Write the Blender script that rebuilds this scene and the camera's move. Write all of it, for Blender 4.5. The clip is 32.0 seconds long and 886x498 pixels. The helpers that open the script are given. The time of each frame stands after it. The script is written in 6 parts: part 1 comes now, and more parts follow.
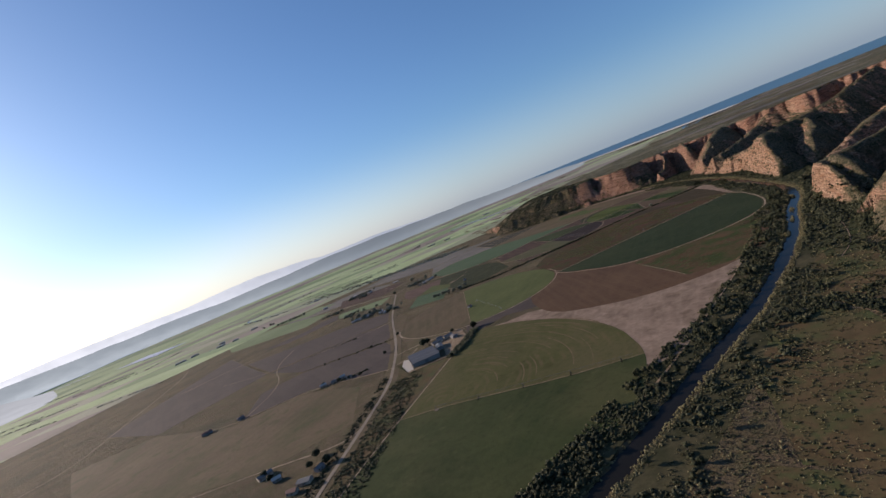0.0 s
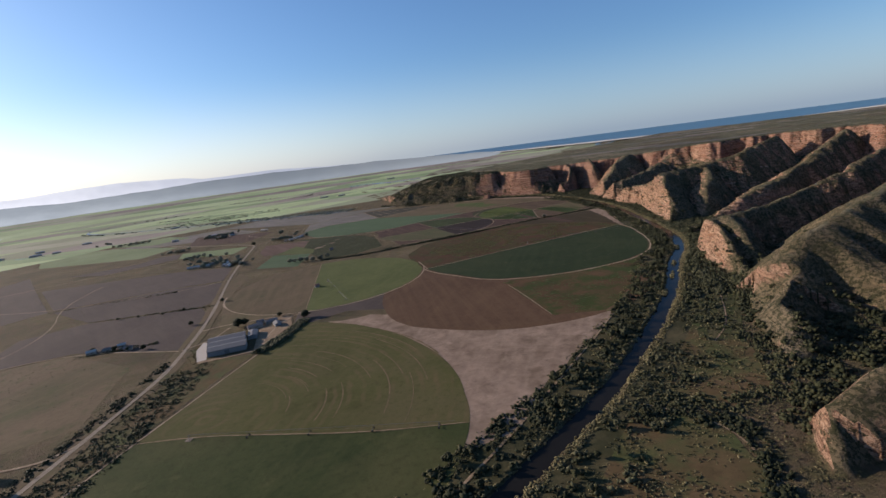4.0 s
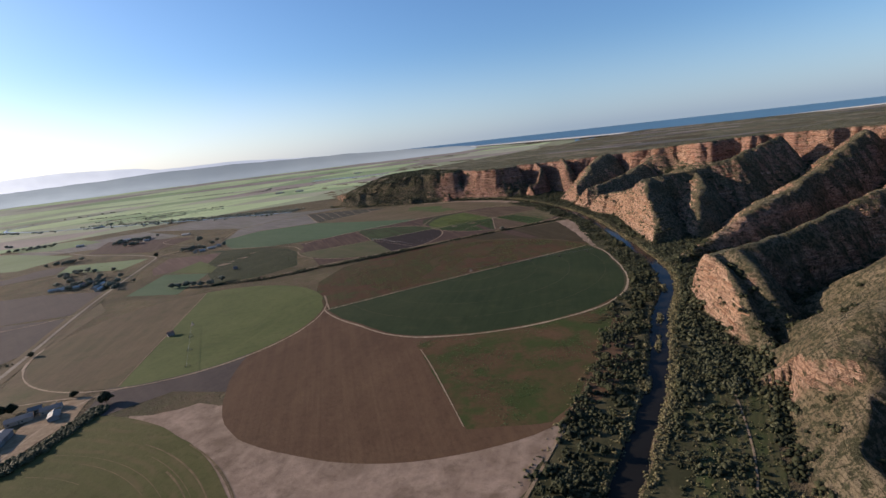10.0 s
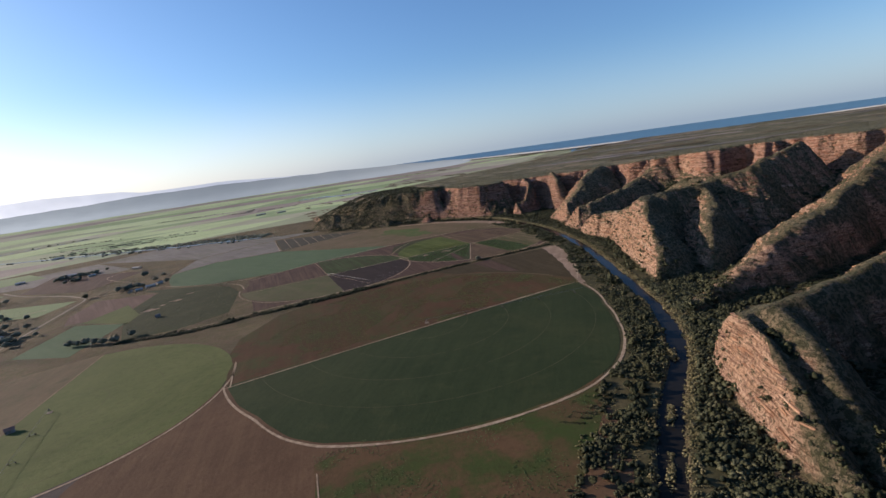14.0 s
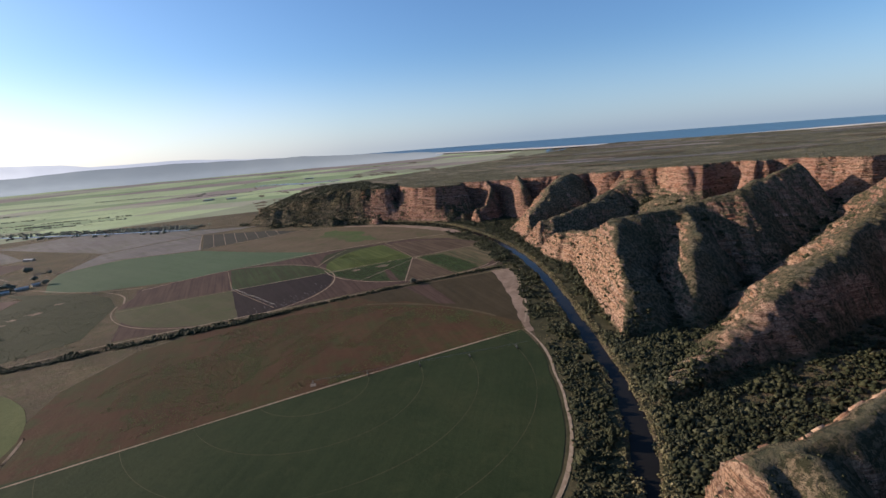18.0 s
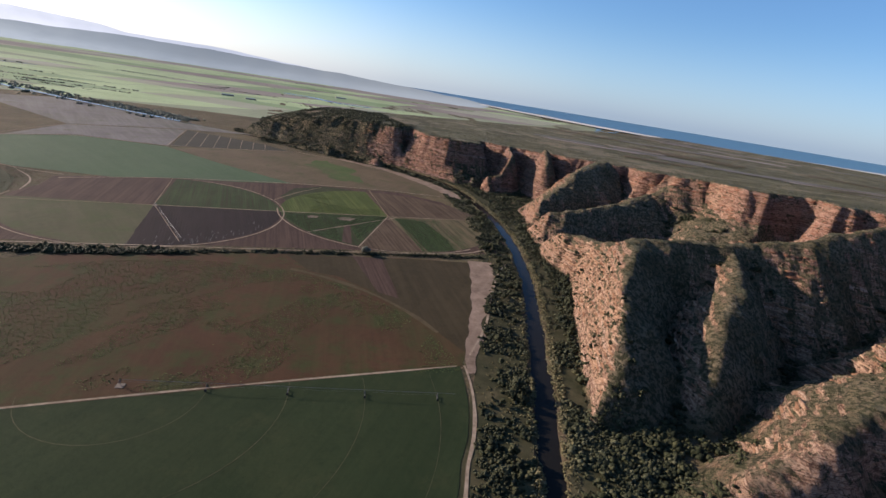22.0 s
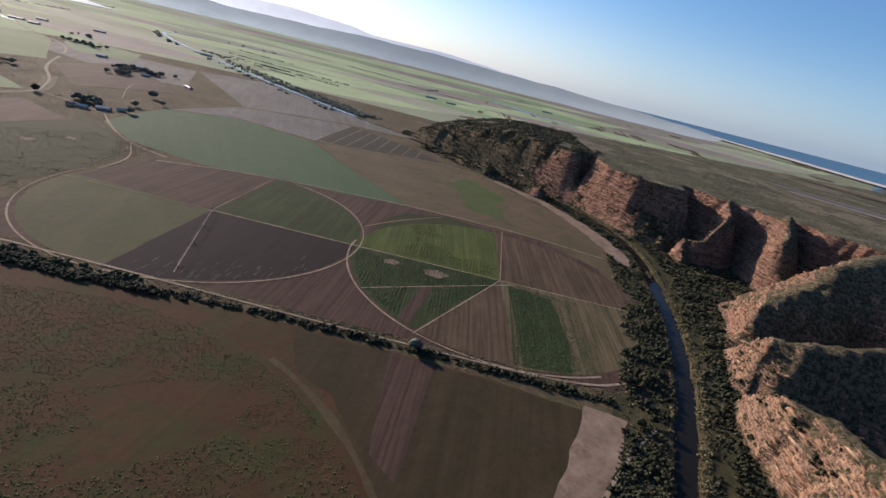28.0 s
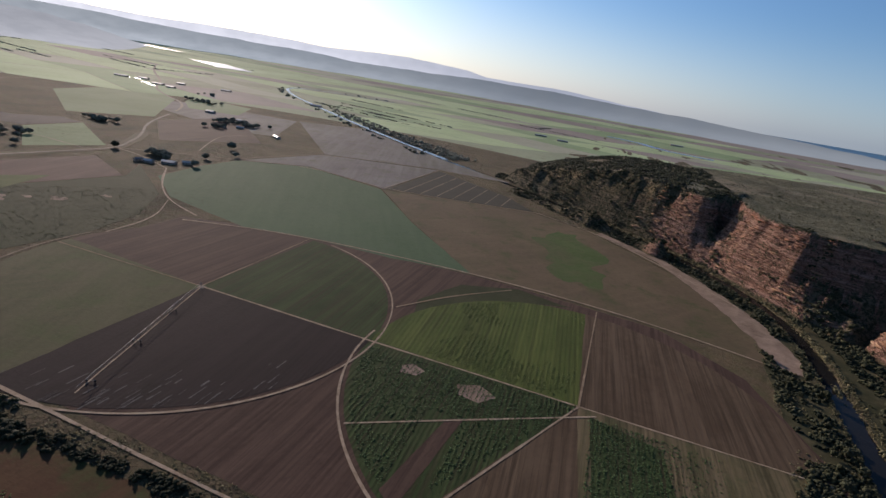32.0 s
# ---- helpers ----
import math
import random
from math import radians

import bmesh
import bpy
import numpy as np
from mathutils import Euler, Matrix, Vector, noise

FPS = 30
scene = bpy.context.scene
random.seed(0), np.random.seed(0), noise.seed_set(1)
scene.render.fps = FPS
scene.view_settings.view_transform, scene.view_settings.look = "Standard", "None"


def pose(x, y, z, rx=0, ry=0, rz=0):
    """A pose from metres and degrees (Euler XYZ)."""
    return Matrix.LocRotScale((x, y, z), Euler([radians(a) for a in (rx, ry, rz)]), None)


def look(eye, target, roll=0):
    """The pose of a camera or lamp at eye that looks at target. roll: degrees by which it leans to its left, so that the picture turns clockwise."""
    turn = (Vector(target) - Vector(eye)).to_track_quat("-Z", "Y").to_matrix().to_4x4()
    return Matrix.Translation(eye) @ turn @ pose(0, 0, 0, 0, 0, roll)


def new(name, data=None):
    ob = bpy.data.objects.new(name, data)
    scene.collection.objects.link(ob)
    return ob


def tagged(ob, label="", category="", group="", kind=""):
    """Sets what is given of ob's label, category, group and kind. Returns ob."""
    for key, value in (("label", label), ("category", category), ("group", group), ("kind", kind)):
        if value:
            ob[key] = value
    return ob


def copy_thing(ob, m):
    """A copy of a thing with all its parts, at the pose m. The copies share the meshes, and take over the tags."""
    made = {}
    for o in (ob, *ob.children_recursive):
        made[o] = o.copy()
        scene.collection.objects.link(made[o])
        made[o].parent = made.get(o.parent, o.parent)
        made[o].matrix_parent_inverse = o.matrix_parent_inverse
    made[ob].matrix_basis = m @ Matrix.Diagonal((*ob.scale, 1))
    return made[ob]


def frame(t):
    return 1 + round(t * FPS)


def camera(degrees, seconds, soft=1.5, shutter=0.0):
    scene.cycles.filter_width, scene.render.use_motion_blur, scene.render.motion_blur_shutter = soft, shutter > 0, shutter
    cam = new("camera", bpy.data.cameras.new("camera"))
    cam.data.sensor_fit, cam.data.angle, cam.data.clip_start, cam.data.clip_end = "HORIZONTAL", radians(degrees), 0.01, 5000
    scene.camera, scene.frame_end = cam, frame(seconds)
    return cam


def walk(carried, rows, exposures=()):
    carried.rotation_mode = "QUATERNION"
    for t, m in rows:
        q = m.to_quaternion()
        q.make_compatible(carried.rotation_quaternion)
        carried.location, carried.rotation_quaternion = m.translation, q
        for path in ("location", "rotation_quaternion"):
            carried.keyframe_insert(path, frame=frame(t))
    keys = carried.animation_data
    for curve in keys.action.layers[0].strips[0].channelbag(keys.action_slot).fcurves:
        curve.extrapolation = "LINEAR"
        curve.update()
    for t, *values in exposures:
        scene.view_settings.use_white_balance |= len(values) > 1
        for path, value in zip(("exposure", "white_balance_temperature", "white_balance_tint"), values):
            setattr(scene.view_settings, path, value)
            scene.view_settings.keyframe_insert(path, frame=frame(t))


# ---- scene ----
cam = camera(84.3, 32.0)
METRES, EYE, TILT, LEAN, TURN = 1150.0, 170.2, 0.0, 0.0, -9.7
ROWS = [
    (0.0, 0.0, 0.0, 0.0, -1.72, -4.56, 22.08),
    (0.5, 0.007, 0.0129, 0.0, -4.09, -4.99, 21.23),
    (1.0, 0.0135, 0.025, 0.0002, -6.63, -5.99, 19.8),
    (1.5, 0.0208, 0.0375, -0.0001, -8.86, -7.63, 17.42),
    (2.0, 0.0284, 0.0498, -0.0002, -10.51, -9.33, 14.56),
    (2.5, 0.0362, 0.0622, -0.0005, -11.56, -10.47, 11.93),
    (3.0, 0.0442, 0.0746, -0.0007, -11.96, -10.92, 10.05),
    (3.5, 0.0518, 0.0862, -0.0011, -12.0, -11.15, 8.6),
    (5.5, 0.0851, 0.1358, -0.002, -10.55, -11.77, 5.16),
    (6.0, 0.0935, 0.1485, -0.002, -11.01, -11.67, 5.18),
    (6.5, 0.1021, 0.1612, -0.002, -11.56, -11.69, 5.97),
    (7.0, 0.1105, 0.1736, -0.0024, -11.66, -11.8, 6.9),
    (7.5, 0.1193, 0.1862, -0.0024, -11.8, -11.86, 7.39),
    (8.0, 0.128, 0.1988, -0.0031, -12.35, -11.79, 7.02),
    (8.5, 0.1368, 0.2114, -0.0033, -13.04, -11.94, 6.63),
    (9.0, 0.1457, 0.224, -0.0039, -13.35, -12.15, 6.49),
    (9.5, 0.1548, 0.2367, -0.0039, -13.42, -12.38, 6.48),
    (10.0, 0.1639, 0.2493, -0.0043, -13.53, -12.41, 6.35),
    (10.5, 0.1731, 0.2621, -0.0046, -13.85, -12.36, 6.02),
    (11.0, 0.1826, 0.275, -0.0049, -14.13, -12.22, 5.72),
    (11.5, 0.1917, 0.2876, -0.0052, -14.05, -12.15, 5.48),
    (12.0, 0.2011, 0.3003, -0.0054, -13.64, -12.19, 5.71),
    (12.5, 0.2105, 0.313, -0.0057, -13.25, -12.24, 6.24),
    (13.0, 0.2198, 0.3256, -0.0059, -12.89, -11.89, 6.85),
    (13.5, 0.2293, 0.3384, -0.006, -13.02, -11.4, 7.46),
    (14.0, 0.2389, 0.3511, -0.0061, -13.56, -10.93, 7.91),
    (14.5, 0.2486, 0.3637, -0.0059, -14.57, -10.87, 7.6),
    (15.0, 0.2579, 0.3763, -0.0062, -15.69, -11.14, 6.67),
    (15.5, 0.2675, 0.3887, -0.0062, -16.35, -11.48, 5.83),
    (17.5, 0.3039, 0.4398, -0.0026, -15.52, -12.11, 4.34),
    (18.0, 0.3138, 0.4526, -0.0024, -15.93, -12.16, 4.39),
    (18.5, 0.3236, 0.4652, -0.0023, -16.18, -12.32, 5.32),
    (19.0, 0.3332, 0.4777, -0.0026, -16.3, -12.53, 5.53),
    (19.5, 0.3429, 0.4903, -0.0032, -16.39, -13.0, 4.46),
    (20.0, 0.3525, 0.503, -0.0035, -16.31, -14.01, 2.35),
    (20.5, 0.3623, 0.5158, -0.0041, -15.86, -15.71, -1.4),
    (21.0, 0.3716, 0.5285, -0.0042, -14.43, -17.21, -5.07),
    (21.5, 0.3808, 0.5418, -0.0044, -11.99, -18.0, -7.19),
    (22.0, 0.3892, 0.5556, -0.0047, -9.78, -18.17, -8.76),
    (22.5, 0.3973, 0.5693, -0.0048, -7.97, -17.96, -9.94),
    (23.0, 0.4049, 0.5834, -0.0047, -5.83, -17.95, -11.04),
    (23.5, 0.4124, 0.5973, -0.0046, -3.64, -18.31, -12.51),
    (24.0, 0.4192, 0.6117, -0.0045, -1.8, -18.9, -13.86),
    (24.5, 0.4256, 0.6262, -0.0045, 0.14, -19.49, -14.28),
    (25.0, 0.4311, 0.6408, -0.0046, 2.51, -20.03, -14.16),
    (25.5, 0.4365, 0.6556, -0.0045, 5.15, -20.38, -14.01),
    (27.5, 0.4517, 0.718, -0.0018, 13.49, -21.37, -13.7),
    (28.0, 0.4544, 0.7338, -0.0023, 15.48, -21.45, -13.11),
    (28.5, 0.4564, 0.7498, -0.0028, 17.31, -21.34, -12.24),
    (29.0, 0.4583, 0.7658, -0.0031, 19.21, -21.08, -11.21),
    (29.5, 0.4596, 0.7817, -0.0037, 21.09, -20.69, -10.37),
    (30.0, 0.4604, 0.798, -0.0043, 22.91, -20.5, -9.81),
    (30.5, 0.4606, 0.8141, -0.0049, 24.93, -20.37, -9.26),
    (31.0, 0.4603, 0.8304, -0.0053, 26.62, -20.23, -9.07),
    (31.5, 0.4597, 0.8467, -0.0058, 27.81, -19.96, -9.21),
    (32.0, 0.4585, 0.8631, -0.0063, 29.12, -19.6, -9.1),
]
walk(cam, [(t, pose(0, 0, EYE, TILT, LEAN, TURN) @ pose(METRES * x, METRES * y, METRES * z, 90 + pitch, roll, yaw)) for t, x, y, z, yaw, pitch, roll in ROWS], [(0.0, 0.35, 6320, 18), (6.0, 0.58, 6330, 18), (19.0, 0.70, 6330, 18), (23.0, 0.82, 6210, 19), (27.0, 0.68, 6200, 19), (30.0, 0.40, 6190, 19), (32.0, 0.18, 6200, 19)])

# ---------------------------------------------------------------- light
SUN_AZ, SUN_EL = 141.0, 17.0          # degrees from +x, and above the horizon
world = bpy.data.worlds.new("sky")
scene.world = world
world.use_nodes = True
wn = world.node_tree.nodes
sky = wn.new("ShaderNodeTexSky")
sky.sky_type, sky.sun_disc = "NISHITA", False
sky.sun_elevation, sky.sun_rotation = radians(SUN_EL), radians(90 - SUN_AZ)
sky.altitude, sky.air_density, sky.dust_density, sky.ozone_density = 100.0, 1.0, 1.1, 5.0
wn["Background"].inputs[1].default_value = 0.105
# dusty air whitens the sky all round, low down
way_up = wn.new("ShaderNodeSeparateXYZ")
world.node_tree.links.new(wn.new("ShaderNodeTexCoord").outputs["Generated"], way_up.inputs[0])
dusty = wn.new("ShaderNodeMapRange")
dusty.interpolation_type = "SMOOTHERSTEP"
for k, v in zip((1, 2, 3, 4), (-0.02, 0.20, 0.42, 0.0)):
    dusty.inputs[k].default_value = v
world.node_tree.links.new(way_up.outputs[2], dusty.inputs[0])
air = wn.new("ShaderNodeMix")
air.data_type = "RGBA"
# white towards the sun, bluer away from it
sunward = wn.new("ShaderNodeVectorMath")
sunward.operation = "DOT_PRODUCT"
sunward.inputs[1].default_value = (math.cos(radians(SUN_AZ)), math.sin(radians(SUN_AZ)), 0.0)
world.node_tree.links.new(way_up.inputs[0].links[0].from_socket, sunward.inputs[0])
haze = wn.new("ShaderNodeValToRGB")
haze.color_ramp.elements[0].position, haze.color_ramp.elements[0].color = 0.05, (3.3, 4.3, 5.5, 1.0)
haze.color_ramp.elements[1].position, haze.color_ramp.elements[1].color = 0.85, (9.6, 9.4, 8.8, 1.0)
haze.color_ramp.elements.new(0.4).color = (4.7, 5.4, 6.1, 1.0)
world.node_tree.links.new(sunward.outputs["Value"], haze.inputs[0])
world.node_tree.links.new(haze.outputs[0], air.inputs[7])
clear = wn.new("ShaderNodeMix")
clear.data_type, clear.blend_type = "RGBA", "MULTIPLY"
clear.inputs[0].default_value = 1.0
clear.inputs[7].default_value = (0.91, 1.0, 1.0, 1.0)
world.node_tree.links.new(sky.outputs[0], clear.inputs[6])
world.node_tree.links.new(dusty.outputs[0], air.inputs[0])
world.node_tree.links.new(clear.outputs[2], air.inputs[6])
world.node_tree.links.new(air.outputs[2], wn["Background"].inputs[0])
sun = new("sun", bpy.data.lights.new("sun", "SUN"))
sun.data.energy, sun.data.angle, sun.data.color = 5.0, radians(0.6), (1.0, 0.84, 0.66)
sa, se = radians(SUN_AZ), radians(SUN_EL)
sun.matrix_world = look((math.cos(sa) * math.cos(se) * 900, math.sin(sa) * math.cos(se) * 900, math.sin(se) * 900), (0, 0, 0))


# ---------------------------------------------------------------- materials
class Nodes:
    """A short way to write node materials."""

    def __init__(self, name, rough=0.9, spec=0.2, metal=0.0):
        self.m = bpy.data.materials.new(name)
        self.m.use_nodes = True
        self.t = self.m.node_tree
        self.b = self.t.nodes["Principled BSDF"]
        self.b.inputs["Roughness"].default_value = rough
        self.b.inputs["Specular IOR Level"].default_value = spec
        self.b.inputs["Metallic"].default_value = metal
        self.pos = self.t.nodes.new("ShaderNodeNewGeometry").outputs["Position"]

    def put(self, sock, value):
        if isinstance(value, bpy.types.NodeSocket):
            self.t.links.new(value, sock)
        elif isinstance(value, (tuple, list)):
            sock.default_value = (*value, 1.0) if len(value) == 3 and len(sock.default_value) == 4 else value
        else:
            sock.default_value = value

    def stretch(self, sx, sy, sz, turn=0.0, at=(0, 0, 0)):
        n = self.t.nodes.new("ShaderNodeMapping")
        n.vector_type = "TEXTURE"
        self.put(n.inputs[0], self.pos)
        n.inputs[1].default_value = at
        n.inputs[2].default_value = (0, 0, radians(turn))
        n.inputs[3].default_value = (sx, sy, sz)
        return n.outputs[0]

    def noise(self, size, detail=4.0, rough=0.55, vec=None, distort=0.0):
        n = self.t.nodes.new("ShaderNodeTexNoise")
        self.put(n.inputs["Vector"], vec or self.pos)
        n.inputs["Scale"].default_value, n.inputs["Detail"].default_value = 1.0 / size, detail
        n.inputs["Roughness"].default_value, n.inputs["Distortion"].default_value = rough, distort
        return n.outputs[0]

    def wave(self, period, vec, distort=0.0, rings=False, detail=2.0):
        n = self.t.nodes.new("ShaderNodeTexWave")
        n.wave_type = "RINGS" if rings else "BANDS"
        if rings:
            n.rings_direction = "Z"
        self.put(n.inputs["Vector"], vec)
        n.inputs["Scale"].default_value = 0.314159 / period
        n.inputs["Distortion"].default_value, n.inputs["Detail"].default_value = distort, detail
        n.inputs["Detail Scale"].default_value = 1.5
        return n.outputs["Fac"]

    def ramp(self, fac, *stops):
        n = self.t.nodes.new("ShaderNodeValToRGB")
        self.put(n.inputs[0], fac)
        e = n.color_ramp.elements
        while len(e) < len(stops):
            e.new(0.5)
        for k, (p, c) in zip(e, stops):
            k.position = p
            k.color = (*c, 1.0) if isinstance(c, tuple) else (c, c, c, 1.0)
        return n.outputs[0]

    def mix(self, fac, a, b, how="MIX"):
        n = self.t.nodes.new("ShaderNodeMix")
        n.data_type, n.blend_type = "RGBA", how
        self.put(n.inputs[0], fac)
        self.put(n.inputs[6], a)
        self.put(n.inputs[7], b)
        return n.outputs[2]

    def math(self, op, a, b=0.0, c=0.0):
        n = self.t.nodes.new("ShaderNodeMath")
        n.operation = op
        for s, v in zip(n.inputs, (a, b, c)):
            self.put(s, v)
        return n.outputs[0]

    def axis(self, what, k):
        n = self.t.nodes.new("ShaderNodeSeparateXYZ")
        self.put(n.inputs[0], what)
        return n.outputs[k]

    def island(self):
        return self.t.nodes.new("ShaderNodeNewGeometry").outputs["Random Per Island"]

    def object_random(self):
        return self.t.nodes.new("ShaderNodeObjectInfo").outputs["Random"]

    def bump(self, height, metres, strength=1.0):
        n = self.t.nodes.new("ShaderNodeBump")
        n.inputs["Strength"].default_value, n.inputs["Distance"].default_value = strength, metres
        self.put(n.inputs["Height"], height)
        self.t.links.new(n.outputs[0], self.b.inputs["Normal"])

    def done(self, colour):
        self.put(self.b.inputs["Base Color"], colour)
        return self.m


def field_material(name, dark, mid, light, patch=55.0, rows=0.0, turn=0.0, row_depth=0.3, row_colour=None, rings=None, blotch=None, blotch_at=0.6):
    """Soil or crop: broad patches, mottling and grain, with rows across one direction, or rings round a pivot."""
    k = Nodes(name, 0.95, 0.1)
    broad = k.noise(patch, 4, 0.6, distort=0.4)
    fine = k.noise(3.2, 5, 0.7)
    c = k.ramp(broad, (0.3, dark), (0.5, mid), (0.72, light))
    c = k.mix(k.ramp(k.noise(13.0, 5, 0.65), (0.35, 0.0), (0.7, 0.55)), c, light)
    c = k.mix(k.ramp(fine, (0.3, 0.0), (0.75, 0.4)), c, dark)
    c = k.mix(k.ramp(k.noise(patch * 1.7, 4, 0.6, distort=0.8), (0.46, 0.0), (0.66, 0.55)), c, blotch or tuple(0.72 * v for v in mid))
    c = k.mix(k.ramp(k.noise(1.0, 3, 0.6, k.stretch(110.0, 9.0, 30.0, 52.0)), (0.50, 0.0), (0.70, 0.35)), c, light)
    if blotch:
        c = k.mix(k.ramp(k.noise(26.0, 6, 0.7), (blotch_at - 0.06, 0.0), (blotch_at + 0.08, 0.85)), c, blotch)
    c = k.mix(k.ramp(k.noise(5.5, 6, 0.75), (0.50, 0.0), (0.72, 0.5)), c, tuple(0.6 * v for v in dark))
    height = fine
    if rows:
        s = k.wave(rows, k.stretch(1, 1, 1, turn), 0.6)
        gate = k.math("MULTIPLY", s, k.ramp(k.noise(22.0, 3), (0.3, 0.25), (0.7, 1.0)))
        c = k.mix(k.math("MULTIPLY", gate, row_depth), c, row_colour or dark)
        broad_rows = k.noise(1.0, 3, 0.6, k.stretch(120.0, rows * 3.0, 30.0, turn + 90))
        c = k.mix(k.ramp(broad_rows, (0.45, 0.0), (0.62, min(0.8, 0.25 + 2.2 * row_depth))), c, light)
        thin_rows = k.noise(1.0, 4, 0.7, k.stretch(150.0, rows * 0.9, 30.0, turn + 90))
        c = k.mix(k.ramp(thin_rows, (0.46, 0.0), (0.62, min(0.8, 0.2 + 2.2 * row_depth))), c, row_colour or dark)
        height = k.math("ADD", fine, k.math("MULTIPLY", gate, row_depth))
    if rings:
        s = k.wave(11.0, k.stretch(1, 1, 1, 0, (*rings, 0)), 2.0, True)
        c = k.mix(k.math("MULTIPLY", k.ramp(s, (0.62, 0.0), (0.95, 1.0)), k.ramp(k.noise(35.0, 3), (0.42, 0.0), (0.66, 0.35))), c, row_colour)
    k.bump(height, 0.35, 0.8)
    return k.done(c)


def leaf_material(name, a, b, c):
    k = Nodes(name, 0.75, 0.25)
    col = k.ramp(k.island(), (0.1, a), (0.55, b), (0.95, c))
    col = k.mix(k.ramp(k.noise(0.9, 3, 0.7), (0.35, 0.0), (0.7, 0.6)), col, a)
    k.bump(k.noise(0.5, 4, 0.75), 0.35, 1.0)
    # thin leaves let part of the light through
    thin = k.t.nodes.new("ShaderNodeBsdfTranslucent")
    k.put(thin.inputs["Color"], col)
    both = k.t.nodes.new("ShaderNodeMixShader")
    both.inputs[0].default_value = 0.33
    k.t.links.new(k.b.outputs[0], both.inputs[1])
    k.t.links.new(thin.outputs[0], both.inputs[2])
    k.t.links.new(both.outputs[0], k.t.nodes["Material Output"].inputs[0])
    return k.done(col)


def plain_material(name, colour, rough=0.7, metal=0.0, vary=0.25, size=1.5):
    k = Nodes(name, rough, 0.3, metal)
    d = tuple(v * (1 - vary) for v in colour)
    c = k.mix(k.noise(size, 5, 0.65), d, colour)
    k.bump(k.noise(size * 0.2, 3), 0.02, 0.4)
    return k.done(c)


def track_material(name, a, b):
    k = Nodes(name, 0.95, 0.1)
    c = k.mix(k.ramp(k.noise(5.0, 5, 0.7), (0.35, 0.0), (0.65, 1.0)), a, b)
    k.bump(k.noise(0.8, 4), 0.08, 0.6)
    return k.done(c)


def ground_material():
    """Valley soil and dry grass; above it scrub on the slopes and banded sandstone where they are steep."""
    k = Nodes("valley_and_scarp", 0.95, 0.1)
    z = k.axis(k.pos, 2)
    nz = k.axis(k.t.nodes.new("ShaderNodeNewGeometry").outputs["True Normal"], 2)
    # valley
    v = k.ramp(k.noise(85.0, 5, 0.62, distort=0.5), (0.3, (0.075, 0.060, 0.036)), (0.5, (0.125, 0.090, 0.055)), (0.7, (0.165, 0.125, 0.072)))
    v = k.mix(k.ramp(k.noise(14.0, 6, 0.7), (0.42, 0.0), (0.66, 0.7)), v, (0.085, 0.085, 0.034))
    v = k.mix(k.ramp(k.noise(2.5, 4, 0.7), (0.4, 0.0), (0.75, 0.55)), v, (0.05, 0.045, 0.026))
    # scrub
    s = k.ramp(k.noise(30.0, 5, 0.65), (0.3, (0.088, 0.072, 0.040)), (0.5, (0.145, 0.112, 0.066)), (0.72, (0.230, 0.175, 0.112)))
    s = k.mix(k.ramp(k.noise(190.0, 4, 0.6), (0.42, 0.0), (0.62, 0.6)), s, (0.20, 0.16, 0.105))
    s = k.mix(k.ramp(k.noise(3.4, 4, 0.8), (0.47, 0.0), (0.53, 0.85)), s, (0.032, 0.036, 0.017))
    s = k.mix(k.ramp(k.noise(9.0, 5, 0.7), (0.53, 0.0), (0.66, 0.6)), s, (0.042, 0.045, 0.020))
    # grass on the level top of the plateau
    level = k.math("MULTIPLY", k.ramp(nz, (0.94, 0.0), (0.985, 1.0)), k.ramp(k.math("MULTIPLY", z, 0.01), (0.28, 0.0), (0.45, 0.75)))
    grass = k.ramp(k.noise(60.0, 5, 0.65), (0.35, (0.10, 0.098, 0.056)), (0.55, (0.155, 0.142, 0.085)), (0.72, (0.22, 0.185, 0.12)))
    grass = k.mix(k.ramp(k.noise(9.0, 5, 0.75), (0.50, 0.0), (0.60, 0.75)), grass, (0.050, 0.054, 0.028))
    grass = k.mix(k.ramp(k.noise(240.0, 4, 0.62), (0.50, 0.0), (0.60, 0.7)), grass, (0.25, 0.20, 0.135))
    grass = k.mix(k.ramp(k.noise(75.0, 6, 0.72), (0.47, 0.0), (0.58, 0.8)), grass, (0.058, 0.060, 0.034))
    s = k.mix(level, s, grass)
    # banded stone; its thin dark lines also stand for shadowed recesses
    warp = k.math("ADD", z, k.math("MULTIPLY", k.noise(110.0, 4, 0.6), 8.0))
    n = k.t.nodes.new("ShaderNodeCombineXYZ")
    xs = k.math("MULTIPLY", k.axis(k.pos, 0), 0.03)
    ys = k.math("MULTIPLY", k.axis(k.pos, 1), 0.03)
    for sock, what in zip(n.inputs, (xs, ys, warp)):
        k.put(sock, what)
    bands = k.noise(5.0, 5, 0.66, n.outputs[0])
    r = k.ramp(bands, (0.30, (0.123, 0.065, 0.042)), (0.37, (0.308, 0.177, 0.112)), (0.43, (0.440, 0.285, 0.184)), (0.470, (0.378, 0.228, 0.141)), (0.490, (0.114, 0.058, 0.037)), (0.515, (0.370, 0.225, 0.141)), (0.565, (0.475, 0.323, 0.216)), (0.590, (0.150, 0.076, 0.048)), (0.62, (0.405, 0.259, 0.174)), (0.70, (0.528, 0.395, 0.295)))
    red = k.math("MULTIPLY", k.ramp(k.noise(90.0, 3), (0.36, 0.25), (0.62, 1.0)), k.ramp(k.math("MULTIPLY", z, 0.01), (0.40, 0.15), (0.72, 0.85)))
